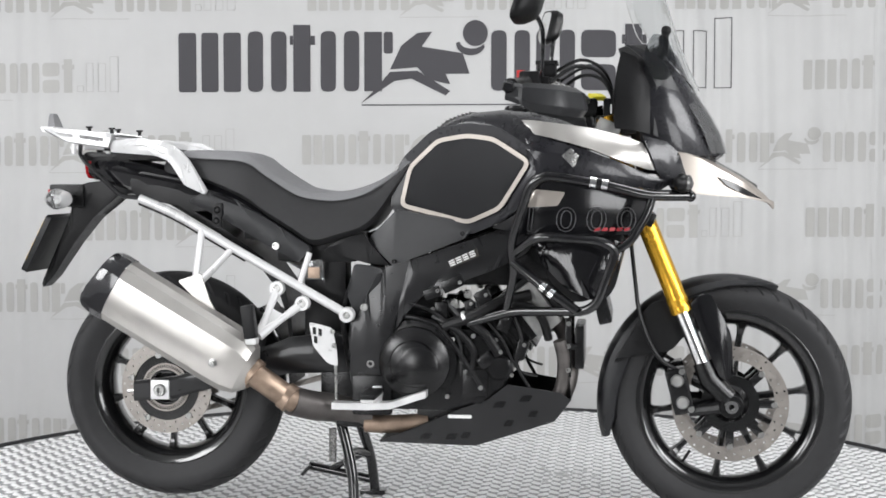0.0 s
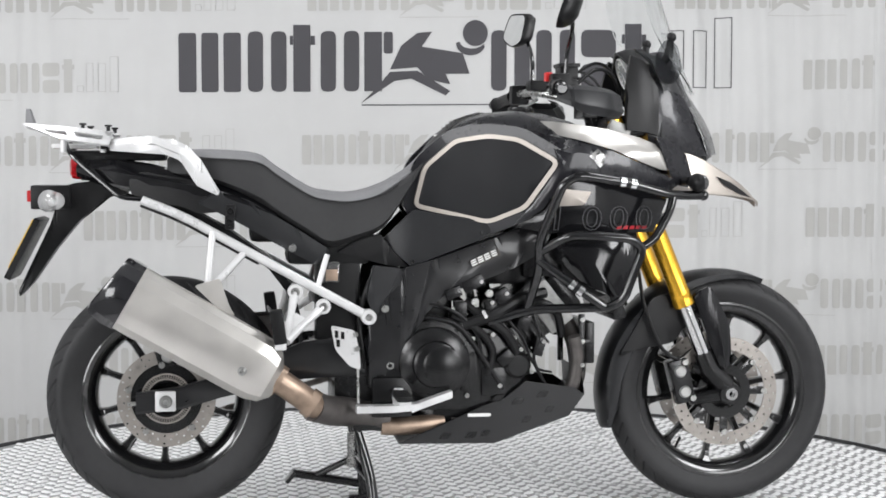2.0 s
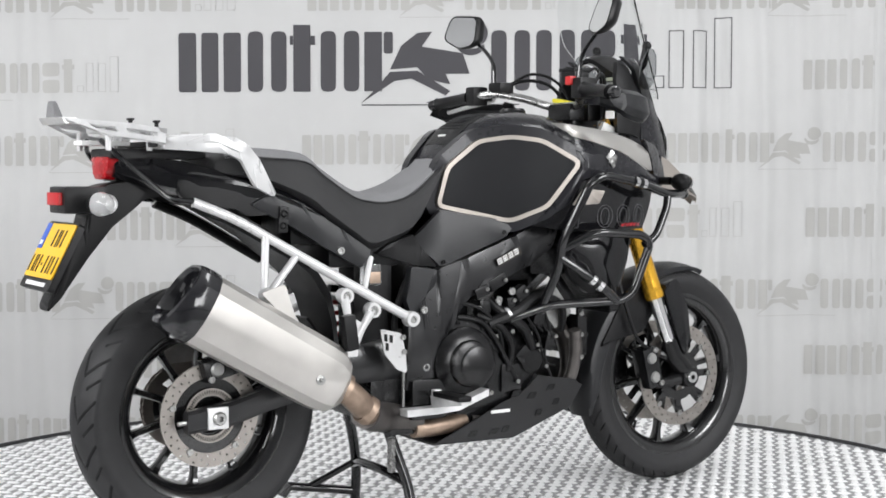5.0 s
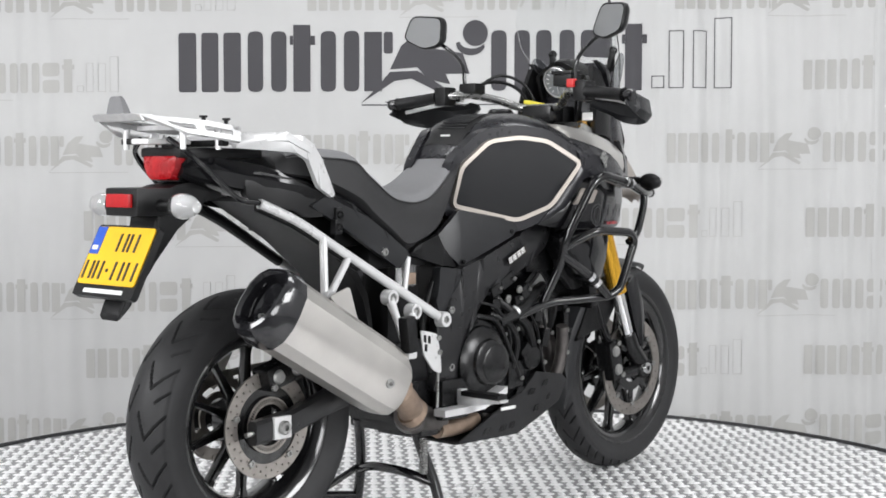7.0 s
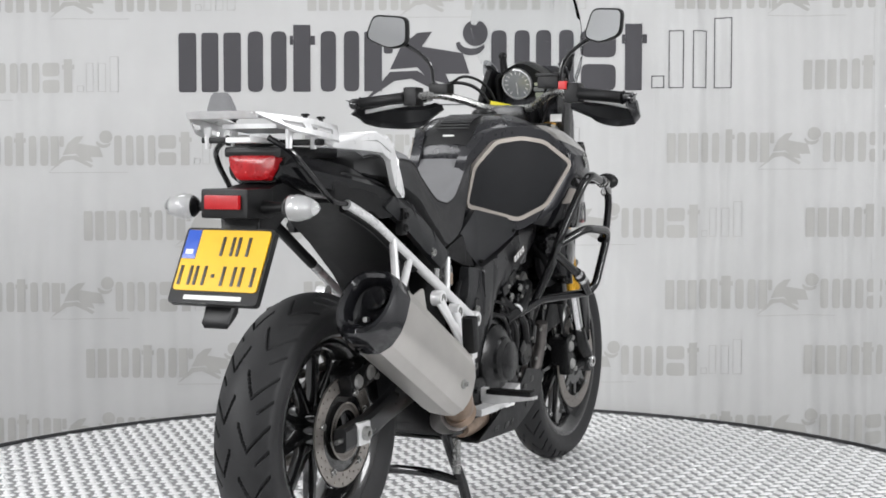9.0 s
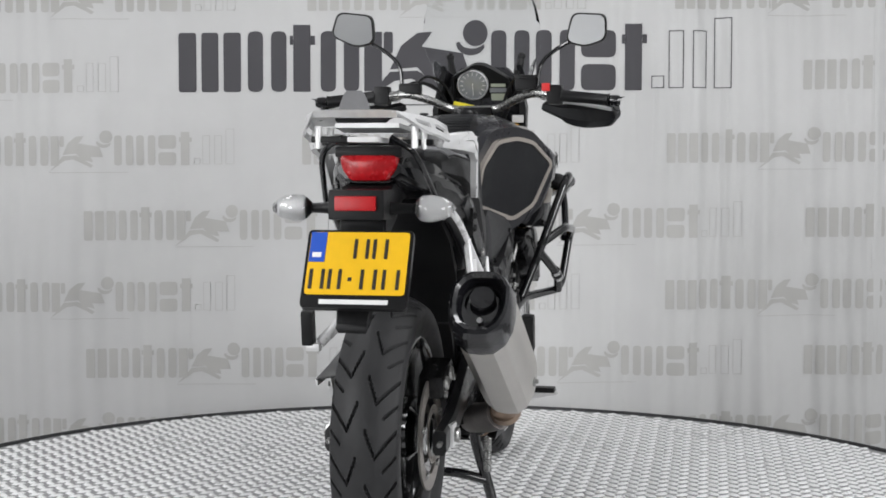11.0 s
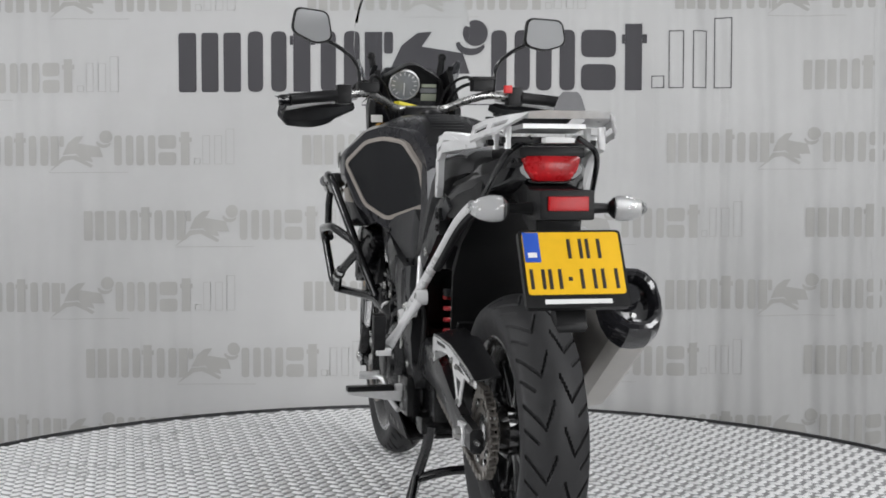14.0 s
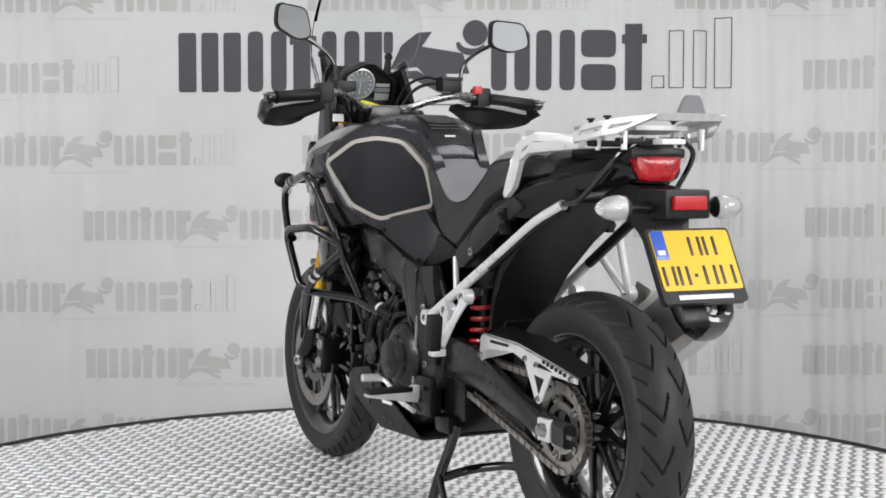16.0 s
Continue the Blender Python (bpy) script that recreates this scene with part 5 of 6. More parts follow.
for s in (-1, 1):
    o = soften([(-0.40, 0.800), (-0.31, 0.742), (-0.345, 0.700), (-0.42, 0.740), (-0.56, 0.820), (-0.66, 0.868), (-0.60, 0.900), (-0.52, 0.872)], 0.01, 2)
    cov = part("tail_side_panel", mesh(lambda bm: slab(bm, o, lambda x, z: 0.154, 0.02, s, 2, 0.004)), M_COVER, tail, "satin black side panel")
    bolts("panel_screw", cov, [(-0.410, s * 0.155, 0.748)], 0.011, s)
    o = soften([(-0.835, 0.930), (-0.80, 0.950), (-0.66, 0.925), (-0.585, 0.885), (-0.60, 0.842), (-0.66, 0.838), (-0.70, 0.862), (-0.80, 0.872), (-0.83, 0.890)], 0.012, 2)
    car = part("pannier_mount", mesh(lambda bm: slab(bm, o, lambda x, z: lerp([(-0.84, 0.118), (-0.70, 0.142), (-0.58, 0.152)], x), 0.020, s, 1, 0.004)), M_PLAST, tail, "black pannier mount")
    for x, z in ((-0.572, 0.845), (-0.575, 0.815)):
        part("mount_lug", mesh(lambda bm: (box(bm, (x - 0.011, s * 0.152 - 0.010, z - 0.018), (x + 0.014, s * 0.152 + 0.010, z + 0.018), 0.004), turn(bm, [(0.0002, s * 0.018), (0.005, s * 0.018), (0.008, s * 0.022), (0.010, s * 0.016)], (x, s * 0.146, z), 12))), M_PLAST, car)
    # silver rail of the subframe
    run = bend([(-0.800, s * 0.131, 0.874), (-0.700, s * 0.142, 0.835), (-0.52, s * 0.152, 0.735), (-0.205, s * 0.172, 0.562)], 0.06)
    rail = part("subframe_rail", mesh(lambda bm: tube(bm, run, 0.0125, 14)), M_SILVER, bike, "silver painted subframe rail")
    part("rail_cover", mesh(lambda bm: tube(bm, [(x, y - s * 0.007, z - 0.006) for x, y, z in run[:-2]], 0.0135, 10)), M_PLAST, rail, "black cover on the inner side of the rail")
    part("rail_end", mesh(lambda bm: turn(bm, [(0.007, s * 0.016), (0.019, s * 0.016), (0.021, s * 0.010), (0.021, -s * 0.010), (0.007, -s * 0.010)], (-0.210, s * 0.172, 0.564), 20, closed=True)), M_SILVER, rail)
    bolts("rail_bolt", rail, [(-0.210, s * 0.184, 0.564)], 0.010, s)
    for k, (a, b) in enumerate((((-0.618, 0.152, 0.790), (-0.632, 0.172, 0.650)), ((-0.530, 0.152, 0.742), (-0.620, 0.172, 0.645)), ((-0.318, 0.150, 0.730), (-0.345, 0.162, 0.640)))):
        if s < 0 or k == 2:
            part("rail_strut", mesh(lambda bm: tube(bm, [(a[0], s * a[1], a[2]), (b[0], s * b[1], b[2])], 0.0098 if k < 2 else 0.008, 12)), M_SILVER, rail)
    if s < 0:
        part("hanger_boss", mesh(lambda bm: turn(bm, [(0.006, -0.016), (0.018, -0.016), (0.020, -0.010), (0.020, 0.010), (0.006, 0.010)], (-0.626, -0.176, 0.645), 18, closed=True)), M_SILVER, rail)
        bolts("hanger_bolt", rail, [(-0.626, -0.190, 0.645)], 0.010, -1)
    # pillion footrest hanger
    a, b, c = Vector((-0.404, s * 0.166, 0.633)), Vector((-0.331, s * 0.178, 0.594)), Vector((-0.432, s * 0.258, 0.513))
    hang = part("pillion_hanger", mesh(lambda bm: (tube(bm, [a, a.lerp(c, 0.5), c], [0.013, 0.009, 0.014], 12), tube(bm, [b, b.lerp(c, 0.5), c], [0.013, 0.009, 0.014], 12), *[turn(bm, [(0.008, s * 0.016), (0.019, s * 0.016), (0.020, s * 0.010), (0.020, -s * 0.012), (0.008, -s * 0.012)], q, 18, closed=True) for q in (a, b)])), M_SILVER, bike, "silver pillion footrest hanger")
    part("hanger_web", mesh(lambda bm: loft(bm, [[q + Vector((d, s * d, 0)) for q in (a.lerp(c, 0.4), b.lerp(c, 0.4), c)] for d in (-0.003, 0.003)])), M_SILVER, hang)
    bolts("hanger_bolt", hang, [a + Vector((0, s * 0.012, 0)), b + Vector((0, s * 0.012, 0))], 0.012, s)
    part("pillion_peg", mesh(lambda bm: (box(bm, (-0.014, -0.013, -0.005), (0.020, 0.019, 0.085), 0.008, Matrix.Translation((-0.450, s * 0.282, 0.512)) @ Matrix.Rotation(radians(-8), 4, "Y")))), M_PLAST, hang, "folded black rubber pillion peg")
    part("peg_bracket", mesh(lambda bm: (box(bm, (-0.462, s * 0.272 - 0.018, 0.492), (-0.432, s * 0.272 + 0.018, 0.512), 0.006))), M_SILVER, hang)
    # grab rail: a flat plate that folds down beside the seat
    plan = soften([(-0.885, 0.070), (-0.885, 0.140), (-0.835, 0.170), (-0.775, 0.192), (-0.705, 0.194), (-0.672, 0.186), (-0.685, 0.150), (-0.735, 0.110), (-0.80, 0.085)], 0.010, 2)
    zt = lambda x: lerp([(-0.89, 1.030), (-0.80, 1.040), (-0.765, 1.040), (-0.69, 1.010)], x)
    rail = part("grab_rail", mesh(lambda bm: loft(bm, [[(x, s * y, zt(x) - d) for x, y in (plan if d else grow(plan, -0.003))] for d in (0, 0.004, 0.020)])), M_SILVER, bike, "silver cast grab rail")
    o = soften([(-0.880, 1.026), (-0.790, 1.036), (-0.715, 1.032), (-0.678, 1.014), (-0.645, 0.978), (-0.598, 0.896), (-0.604, 0.886), (-0.658, 0.912), (-0.698, 0.976), (-0.735, 0.992), (-0.880, 1.002)], 0.006, 2)
    part("rail_leg", mesh(lambda bm: slab(bm, o, lambda x, z: lerp([(-0.885, 0.142), (-0.835, 0.171), (-0.775, 0.193), (-0.70, 0.192), (-0.59, 0.174)], x), 0.018, s, 1, 0.004)), M_SILVER, rail)
    # rack stay
    part("rack_stay", mesh(lambda bm: tube(bm, bend([(-1.00, s * 0.052, 1.022), (-0.985, s * 0.098, 0.995), (-0.955, s * 0.110, 0.965), (-0.855, s * 0.128, 0.880), (-0.80, s * 0.130, 0.876)], 0.02), 0.0065, 10)), M_TUBE, bike, "black tubular rack stay")
# luggage rack
rack = part("luggage_rack", mesh(lambda bm: loft(bm, [[(x, y, z + d) for y, d in ((-w, 0), (w, 0), (w, -0.010), (-w, -0.010))] for x, z, w in ((-0.995, 1.052, 0.070), (-0.93, 1.048, 0.075), (-0.885, 1.044, 0.080))])), M_ALU, bike, "bright aluminium luggage rack")
for s in (-1, 1):
    top = [(-1.105, 0.085, 1.073), (-1.045, 0.118, 1.068), (-0.96, 0.140, 1.062), (-0.872, 0.150, 1.050)]
    low = [(-1.090, 0.094, 1.066), (-1.010, 0.135, 1.034), (-0.955, 0.152, 1.026), (-0.880, 0.160, 1.016)]

    def strip(bm, A, B, th=0.004):
        loft(bm, [[(a[0], s * a[1], a[2]), (b[0], s * b[1], b[2]), (b[0], s * (b[1] - th), b[2] - th), (a[0], s * (a[1] - th), a[2] - th)] for a, b in zip(A, B)])
    mixp = lambda f: [tuple(Vector(a).lerp(Vector(b), f)) for a, b in zip(top, low)]
    part("rack_side", mesh(lambda bm: (strip(bm, top, mixp(0.34)), strip(bm, mixp(0.66), low),
                                        *[strip(bm, [tuple(Vector(top[i]).lerp(Vector(top[i + 1]), u)) for u in (a, b)], [tuple(Vector(low[i]).lerp(Vector(low[i + 1]), u)) for u in (a, b)]) for i, a, b in ((0, 0.0, 0.75), (1, 0.55, 0.85), (2, 0.75, 1.0))])), M_ALU, rack, "folded aluminium rack side with slots")
    inn = [(-1.095, 0.030, 1.074), (-1.04, 0.060, 1.069), (-0.96, 0.082, 1.063), (-0.872, 0.094, 1.052)]
    part("rack_flange", mesh(lambda bm: strip(bm, inn, top, 0.003)), M_ALU, rack)
    for x, z in ((-0.99, 1.068), (-0.925, 1.064)):
        part("rack_knob", mesh(lambda bm: turn(bm, [(0.0002, 0.012), (0.009, 0.012), (0.010, 0.008), (0.005, 0.006), (0.005, -0.004)], (x + 0.04, s * 0.115, z - 0.006), 12, "z")), M_PLAST, rack)
    for x in (-1.00, -0.90):
        part("rack_foot", mesh(lambda bm: rod(bm, (x, s * 0.105, 1.045), (x, s * 0.105, 0.998), 0.009, 10, 0.007)), M_ALU, rack)
    part("rack_crossmember", mesh(lambda bm: box(bm, (-1.005, s * 0.07 - 0.05, 1.010), (-0.985, s * 0.07 + 0.05, 1.024), 0.004) if s > 0 else box(bm, (-0.905, -0.125, 1.006), (-0.885, 0.125, 1.020), 0.004)), M_PLAST, rack)
part("rack_rear", mesh(lambda bm: loft(bm, [[(-1.105 + dx, -0.088, 1.073), (-1.112 + dx, -0.06, 1.075), (-1.114 + dx, 0.06, 1.075), (-1.105 + dx, 0.088, 1.073), (-1.098 + dx, 0.088, 1.060), (-1.098 + dx, -0.088, 1.060)] for dx in (0.0, 0.035)])), M_ALU, rack, "rear lip of the rack")
part("rack_stop", mesh(lambda bm: loft(bm, [[(-1.105 + a, y, 1.072 + z) for a, y in ((0, -w), (0, w), (0.022 - z * 0.3, w * 0.9), (0.022 - z * 0.3, -w * 0.9))] for z, w in ((0, 0.034), (0.020, 0.028), (0.035, 0.022), (0.042, 0.015))])), M_SEATG, rack, "grey rubber stop")
part("rack_plate", mesh(lambda bm: box(bm, (-1.04, -0.032, 1.010), (-0.92, 0.032, 1.022), 0.004)), M_WHITE, rack, "white plastic mounting plate")
part("rack_base", mesh(lambda bm: box(bm, (-0.985, -0.075, 0.978), (-0.74, 0.075, 1.004), 0.012)), M_PLAST, rack)
# tail lamp
o = lambda f, x: [(x, y * f, 0.957 + (z - 0.957) * f) for y, z in soften([(-0.066, 0.985), (0.066, 0.985), (0.060, 0.955), (0.040, 0.928), (-0.040, 0.928), (-0.060, 0.955)], 0.01, 3)]
lamp = part("tail_lamp", mesh(lambda bm: loft(bm, [o(1.0, -0.93), o(1.0, -0.975), o(0.93, -0.986), o(0.6, -0.992)])), M_RED, tail, "red tail lamp lens")
for i in range(4):
    for j in range(2):
        part("lamp_reflector", mesh(lambda bm: ball(bm, (-0.984 - 0.004 * (1 - abs(i - 1.5) / 2), (i - 1.5) * 0.025, 0.970 - 0.024 * j), 0.0095, 0.6, 1, 0.8, 8, 6)), M_LED, lamp)
part("lamp_surround", mesh(lambda bm: loft(bm, [[(x, y * 1.14, 0.957 + (z - 0.957) * 1.18 + 0.002) for _, y, z in o(k, 0)] for x, k in ((-0.90, 1.05), (-0.962, 1.0))])), M_PLAST, lamp)
# rear mudguard and plate
o = soften([(-0.88, 0.930), (-0.98, 0.918), (-1.020, 0.905), (-1.030, 0.850), (-1.040, 0.815), (-1.128, 0.632), (-1.126, 0.614), (-1.092, 0.650), (-1.028, 0.744), (-0.965, 0.822), (-0.900, 0.878), (-0.84, 0.890)], 0.008, 2)
flap = part("rear_mudguard", mesh(lambda bm: (slab(bm, o, lambda x, z: lerp([(0.6, 0.032), (0.70, 0.040), (0.84, 0.050), (0.93, 0.056)], z), 0.1, 1, 1, 0.004, True))), M_PLAST, bike, "black plastic rear mudguard and plate holder")
part("reflector", mesh(lambda bm: box(bm, (-1.103, -0.043, 0.868), (-1.090, 0.043, 0.898), 0.003)), M_LED, flap, "red rear reflector")
part("holder_box", mesh(lambda bm: box(bm, (-1.092, -0.060, 0.848), (-0.99, 0.060, 0.912), 0.008)), M_PLAST, flap)
PL = Matrix.Translation((-1.105, -0.008, 0.755)) @ Matrix.Rotation(radians(27), 4, "Y")
plate = part("plate_holder", mesh(lambda bm: loft(bm, [[PL @ Vector((x, a, b)) for a, b in soften([(-0.112, -0.096), (0.112, -0.096), (0.112, 0.078), (-0.112, 0.078)], 0.010, 3)] for x in (-0.006, 0.010)])), M_PLAST, flap, "black number plate holder")
num = part("number_plate", mesh(lambda bm: loft(bm, [[PL @ Vector((x, a, b)) for a, b in soften([(-0.105, -0.068), (0.105, -0.068), (0.105, 0.072), (-0.105, 0.072)], 0.008, 3)] for x in (-0.009, -0.004)])), M_YEL, flap, "yellow number plate with plain dark bars")
part("plate_band", mesh(lambda bm: box(bm, (-0.0105, 0.070, 0.004), (-0.0085, 0.104, 0.071), 0.001, PL)), M_BLUE, num, "blue plate band")
part("band_marking", mesh(lambda bm: box(bm, (-0.0115, 0.078, 0.014), (-0.0095, 0.097, 0.025), 0, PL)), M_WHITE, num)
part("holder_marking", mesh(lambda bm: box(bm, (-0.0075, -0.072, -0.088), (-0.0055, 0.072, -0.078), 0, PL)), M_WHITE, plate)
for row, (z0, z1) in enumerate(((0.012, 0.056), (-0.056, -0.012))):
    for a, b in (((-0.022, 0.010), (-0.062, -0.030)) if row == 0 else ((0.066, 0.098), (0.030, 0.058), (0.008, 0.016), (-0.044, -0.010), (-0.092, -0.056))):
        if b - a < 0.01:
            part("plate_bar", mesh(lambda bm: box(bm, (-0.0105, a, z0 + 0.018), (-0.0088, b, z0 + 0.026), 0.0004, PL)), M_INK, num)
            continue
        for u in (a, b - 0.007):
            part("plate_bar", mesh(lambda bm: box(bm, (-0.0105, u, z0), (-0.0088, u + 0.007, z1), 0.0004, PL)), M_INK, num)
for s in (-1, 1):
    ind = part("rear_indicator", mesh(lambda bm: (tube(bm, [(-1.03, s * 0.05, 0.872), (-1.022, s * 0.085, 0.872), (-1.022, s * 0.125, 0.872)], [0.016, 0.012, 0.010], 12), tube(bm, [(-1.026, s * 0.112, 0.872), (-1.028, s * 0.124, 0.872)], [0.012, 0.024], 18))), M_PLAST, flap, "black rear indicator")
    part("lens", mesh(lambda bm: tube(bm, [(-1.030, s * 0.122, 0.872), (-1.032, s * 0.130, 0.872), (-1.034, s * 0.150, 0.872), (-1.032, s * 0.175, 0.872), (-1.028, s * 0.192, 0.872), (-1.026, s * 0.198, 0.872)], [0.022, 0.028, 0.029, 0.023, 0.012, 0.003], 20)), M_CLEAR, ind, "clear ribbed indicator lens")
    part("lamp_reflector", mesh(lambda bm: tube(bm, [(-1.018, s * 0.128, 0.872), (-1.018, s * 0.150, 0.872), (-1.020, s * 0.178, 0.872)], [0.022, 0.023, 0.012], 16)), M_SILVER, ind)
# inner mudguard ahead of the rear wheel
bm = bmesh.new()
loft(bm, [[(RX + r * math.cos(radians(a)), y, RZ + r * math.sin(radians(a))) for r, y in ((0.352, -0.085), (0.352, 0.085), (0.358, 0.088), (0.358, -0.088))] for a in np.linspace(2, 40, 12)])
part("inner_mudguard", bm, M_PLAST, bike, "black inner mudguard")
# black panel under the tail, down to the inner mudguard
part("undertail_panel", mesh(lambda bm: loft(bm, [[(x, -w, z), (x, w, z), (x + dx, w, z - dz), (x + dx, -w, z - dz)] for x, z, w, dx, dz in ((-0.765, 0.892, 0.09, 0.0, 0.015), (-0.69, 0.858, 0.10, 0.0, 0.02), (-0.58, 0.798, 0.105, 0.0, 0.022), (-0.46, 0.712, 0.10, -0.01, 0.024), (-0.405, 0.64, 0.09, -0.014, 0.02), (-0.385, 0.56, 0.088, -0.012, 0.01), (-0.378, 0.47, 0.088, -0.01, 0.0))])), M_PLAST, bike, "black plastic panel under the tail")

# ---- frame, engine ----
for s in (-1, 1):
    o = soften([(-0.120, 0.690), (-0.030, 0.715), (0.135, 0.772), (0.255, 0.820), (0.300, 0.800), (0.275, 0.735), (0.190, 0.690), (0.070, 0.645), (-0.005, 0.620), (-0.060, 0.560), (-0.095, 0.500), (-0.122, 0.368), (-0.205, 0.366), (-0.212, 0.440), (-0.205, 0.560), (-0.162, 0.612), (-0.118, 0.655)], 0.012, 2)
    fr = part("frame_spar", mesh(lambda bm: slab(bm, o, lambda x, z: 0.150 + 0.014 * math.cos((x + 0.05) * 6) - 0.05 * max(0, 0.56 - z), 0.035, s, 2, 0.008)), M_FRAME, bike, "black aluminium frame spar")
    o = soften([(-0.19, 0.555), (-0.162, 0.612), (-0.10, 0.668), (-0.115, 0.690), (-0.195, 0.700), (-0.215, 0.62)], 0.008, 2)
    part("frame_cover", mesh(lambda bm: slab(bm, o, lambda x, z: 0.158, 0.03, s, 1, 0.005)), M_COVER, fr, "black frame cover")
    bolts("frame_bolt", fr, [(-0.165, s * 0.163, 0.585), (-0.150, s * 0.150, 0.430), (0.117, s * 0.165, 0.623), (0.08, s * 0.155, 0.60)], 0.011, s)
    if s < 0:
        lab = part("caution_label", mesh(lambda bm: slab(bm, [(0.072, 0.692), (0.148, 0.726), (0.140, 0.746), (0.064, 0.712)], lambda x, z: 0.171, 0.002, s, 0)), M_INK, fr, "black caution label with pale bars")
        for k in range(3):
            for q in range(4):
                u0, v0 = 0.070 + 0.018 * q, 0.697 + 0.0055 * k + 0.0081 * q
                part("label_bar", mesh(lambda bm: slab(bm, [(u0 - 0.0022 * k, v0), (u0 + 0.014 - 0.0022 * k, v0 + 0.006), (u0 + 0.0132 - 0.0022 * k, v0 + 0.0092), (u0 - 0.0008 - 0.0022 * k, v0 + 0.0032)], lambda x, z: 0.1715, 0.001, s, 0)), M_WHITE, lab)
eng = part("engine", mesh(lambda bm: (box(bm, (-0.175, -0.135, 0.30), (0.20, 0.135, 0.53), 0.03), box(bm, (-0.03, -0.115, 0.24), (0.21, 0.115, 0.33), 0.02), box(bm, (-0.12, -0.10, 0.52), (0.02, 0.10, 0.72), 0.02),
                                      box(bm, (-0.075, -0.105, -0.06), (0.075, 0.105, 0.19), 0.015, Matrix.Translation((0.17, 0, 0.50)) @ Matrix.Rotation(radians(52), 4, "Y")))), M_ENG, bike, "black V-twin engine")
# finned front cylinder and head
CY = Matrix.Translation((0.19, 0, 0.50)) @ Matrix.Rotation(radians(52), 4, "Y")
part("cylinder_head", mesh(lambda bm: box(bm, (-0.07, -0.118, 0.09), (0.07, 0.118, 0.17), 0.014, CY)), M_CAST, eng, "grey cast cylinder head")
part("cam_cover", mesh(lambda bm: box(bm, (-0.062, -0.10, 0.168), (0.062, 0.10, 0.215), 0.02, CY)), M_ENG, eng)
for k in range(5):
    part("cylinder_fin", mesh(lambda bm: box(bm, (-0.082, -0.112, 0.0 + 0.017 * k), (0.082, 0.112, 0.006 + 0.017 * k), 0.002, CY)), M_ENG, eng)
for s in (-1, 1):
    cc = (-0.030, s * 0.135, 0.435)
    cv = part("clutch_cover", mesh(lambda bm: turn(bm, [(0.0002, s * 0.058), (0.050, s * 0.058), (0.060, s * 0.053), (0.064, s * 0.044), (0.082, s * 0.038), (0.096, s * 0.026), (0.100, 0.0)], cc, 40)), M_ENG, eng, "black engine side cover")
    part("cover_disc", mesh(lambda bm: turn(bm, [(0.0002, s * 0.063), (0.048, s * 0.063), (0.054, s * 0.059), (0.054, s * 0.05)], (-0.012, s * 0.135, 0.430), 36)), M_ENG, eng)
    bolts("cover_bolt", cv, [(cc[0] + 0.108 * math.cos(a), s * 0.146, cc[2] + 0.108 * math.sin(a)) for a in np.linspace(0.2, 2 * math.pi, 9)[:-1]], 0.0062, s, M_ENG)
    part("cover_rim", mesh(lambda bm: turn(bm, [(0.09, 0), (0.115, 0), (0.115, s * 0.012), (0.09, s * 0.014)], cc, 32, closed=True)), M_ENG, eng)
    part("water_pump", mesh(lambda bm: (turn(bm, [(0.0002, s * 0.04), (0.028, s * 0.04), (0.036, s * 0.032), (0.038, 0)], (0.200, s * 0.118, 0.425), 24), box(bm, (0.10, s * 0.125 - 0.02, 0.34), (0.17, s * 0.125 + 0.02, 0.42), 0.012))), M_ENG, eng)
    # hoses and linkages over the crankcase
    for r, pts in ((0.013, ((0.20, 0.15, 0.46), (0.16, 0.16, 0.52), (0.10, 0.155, 0.56), (0.06, 0.13, 0.60))), (0.010, ((0.02, 0.14, 0.56), (0.08, 0.16, 0.53), (0.13, 0.15, 0.47), (0.12, 0.14, 0.40))), (0.016, ((0.05, 0.15, 0.535), (0.13, 0.165, 0.565), (0.20, 0.15, 0.60), (0.28, 0.12, 0.62))),
                   (0.007, ((-0.09, 0.14, 0.56), (-0.02, 0.16, 0.555), (0.05, 0.155, 0.52), (0.16, 0.14, 0.36))), (0.009, ((-0.20, 0.13, 0.66), (-0.23, 0.12, 0.55), (-0.21, 0.13, 0.42)))):
        part("hose", mesh(lambda bm: tube(bm, smooth([(x, s * y, z) for x, y, z in pts]), r, 10)), M_PLAST, eng)
    bolts("engine_bolt", eng, [(x, s * 0.150, z) for x, z in ((0.085, 0.590), (0.11, 0.555), (0.045, 0.545), (0.075, 0.50), (0.13, 0.51), (0.02, 0.58), (0.15, 0.37), (0.06, 0.345), (0.19, 0.50))], 0.0065, s)
    part("hose_clamp", mesh(lambda bm: tube(bm, [(0.105, s * 0.160, 0.558), (0.113, s * 0.161, 0.562)], 0.0185, 14)), M_ALU, eng)
    for r, pts in ((0.0045, ((-0.06, 0.15, 0.60), (0.0, 0.168, 0.585), (0.05, 0.16, 0.555), (0.09, 0.155, 0.50), (0.10, 0.15, 0.44))), (0.0035, ((0.14, 0.15, 0.60), (0.17, 0.165, 0.55), (0.21, 0.16, 0.50), (0.25, 0.14, 0.42), (0.30, 0.12, 0.40))),
                   (0.005, ((0.24, 0.15, 0.56), (0.26, 0.15, 0.50), (0.245, 0.145, 0.44), (0.28, 0.13, 0.37))), (0.012, ((0.20, 0.135, 0.58), (0.26, 0.15, 0.595), (0.31, 0.14, 0.565), (0.33, 0.11, 0.50)))):
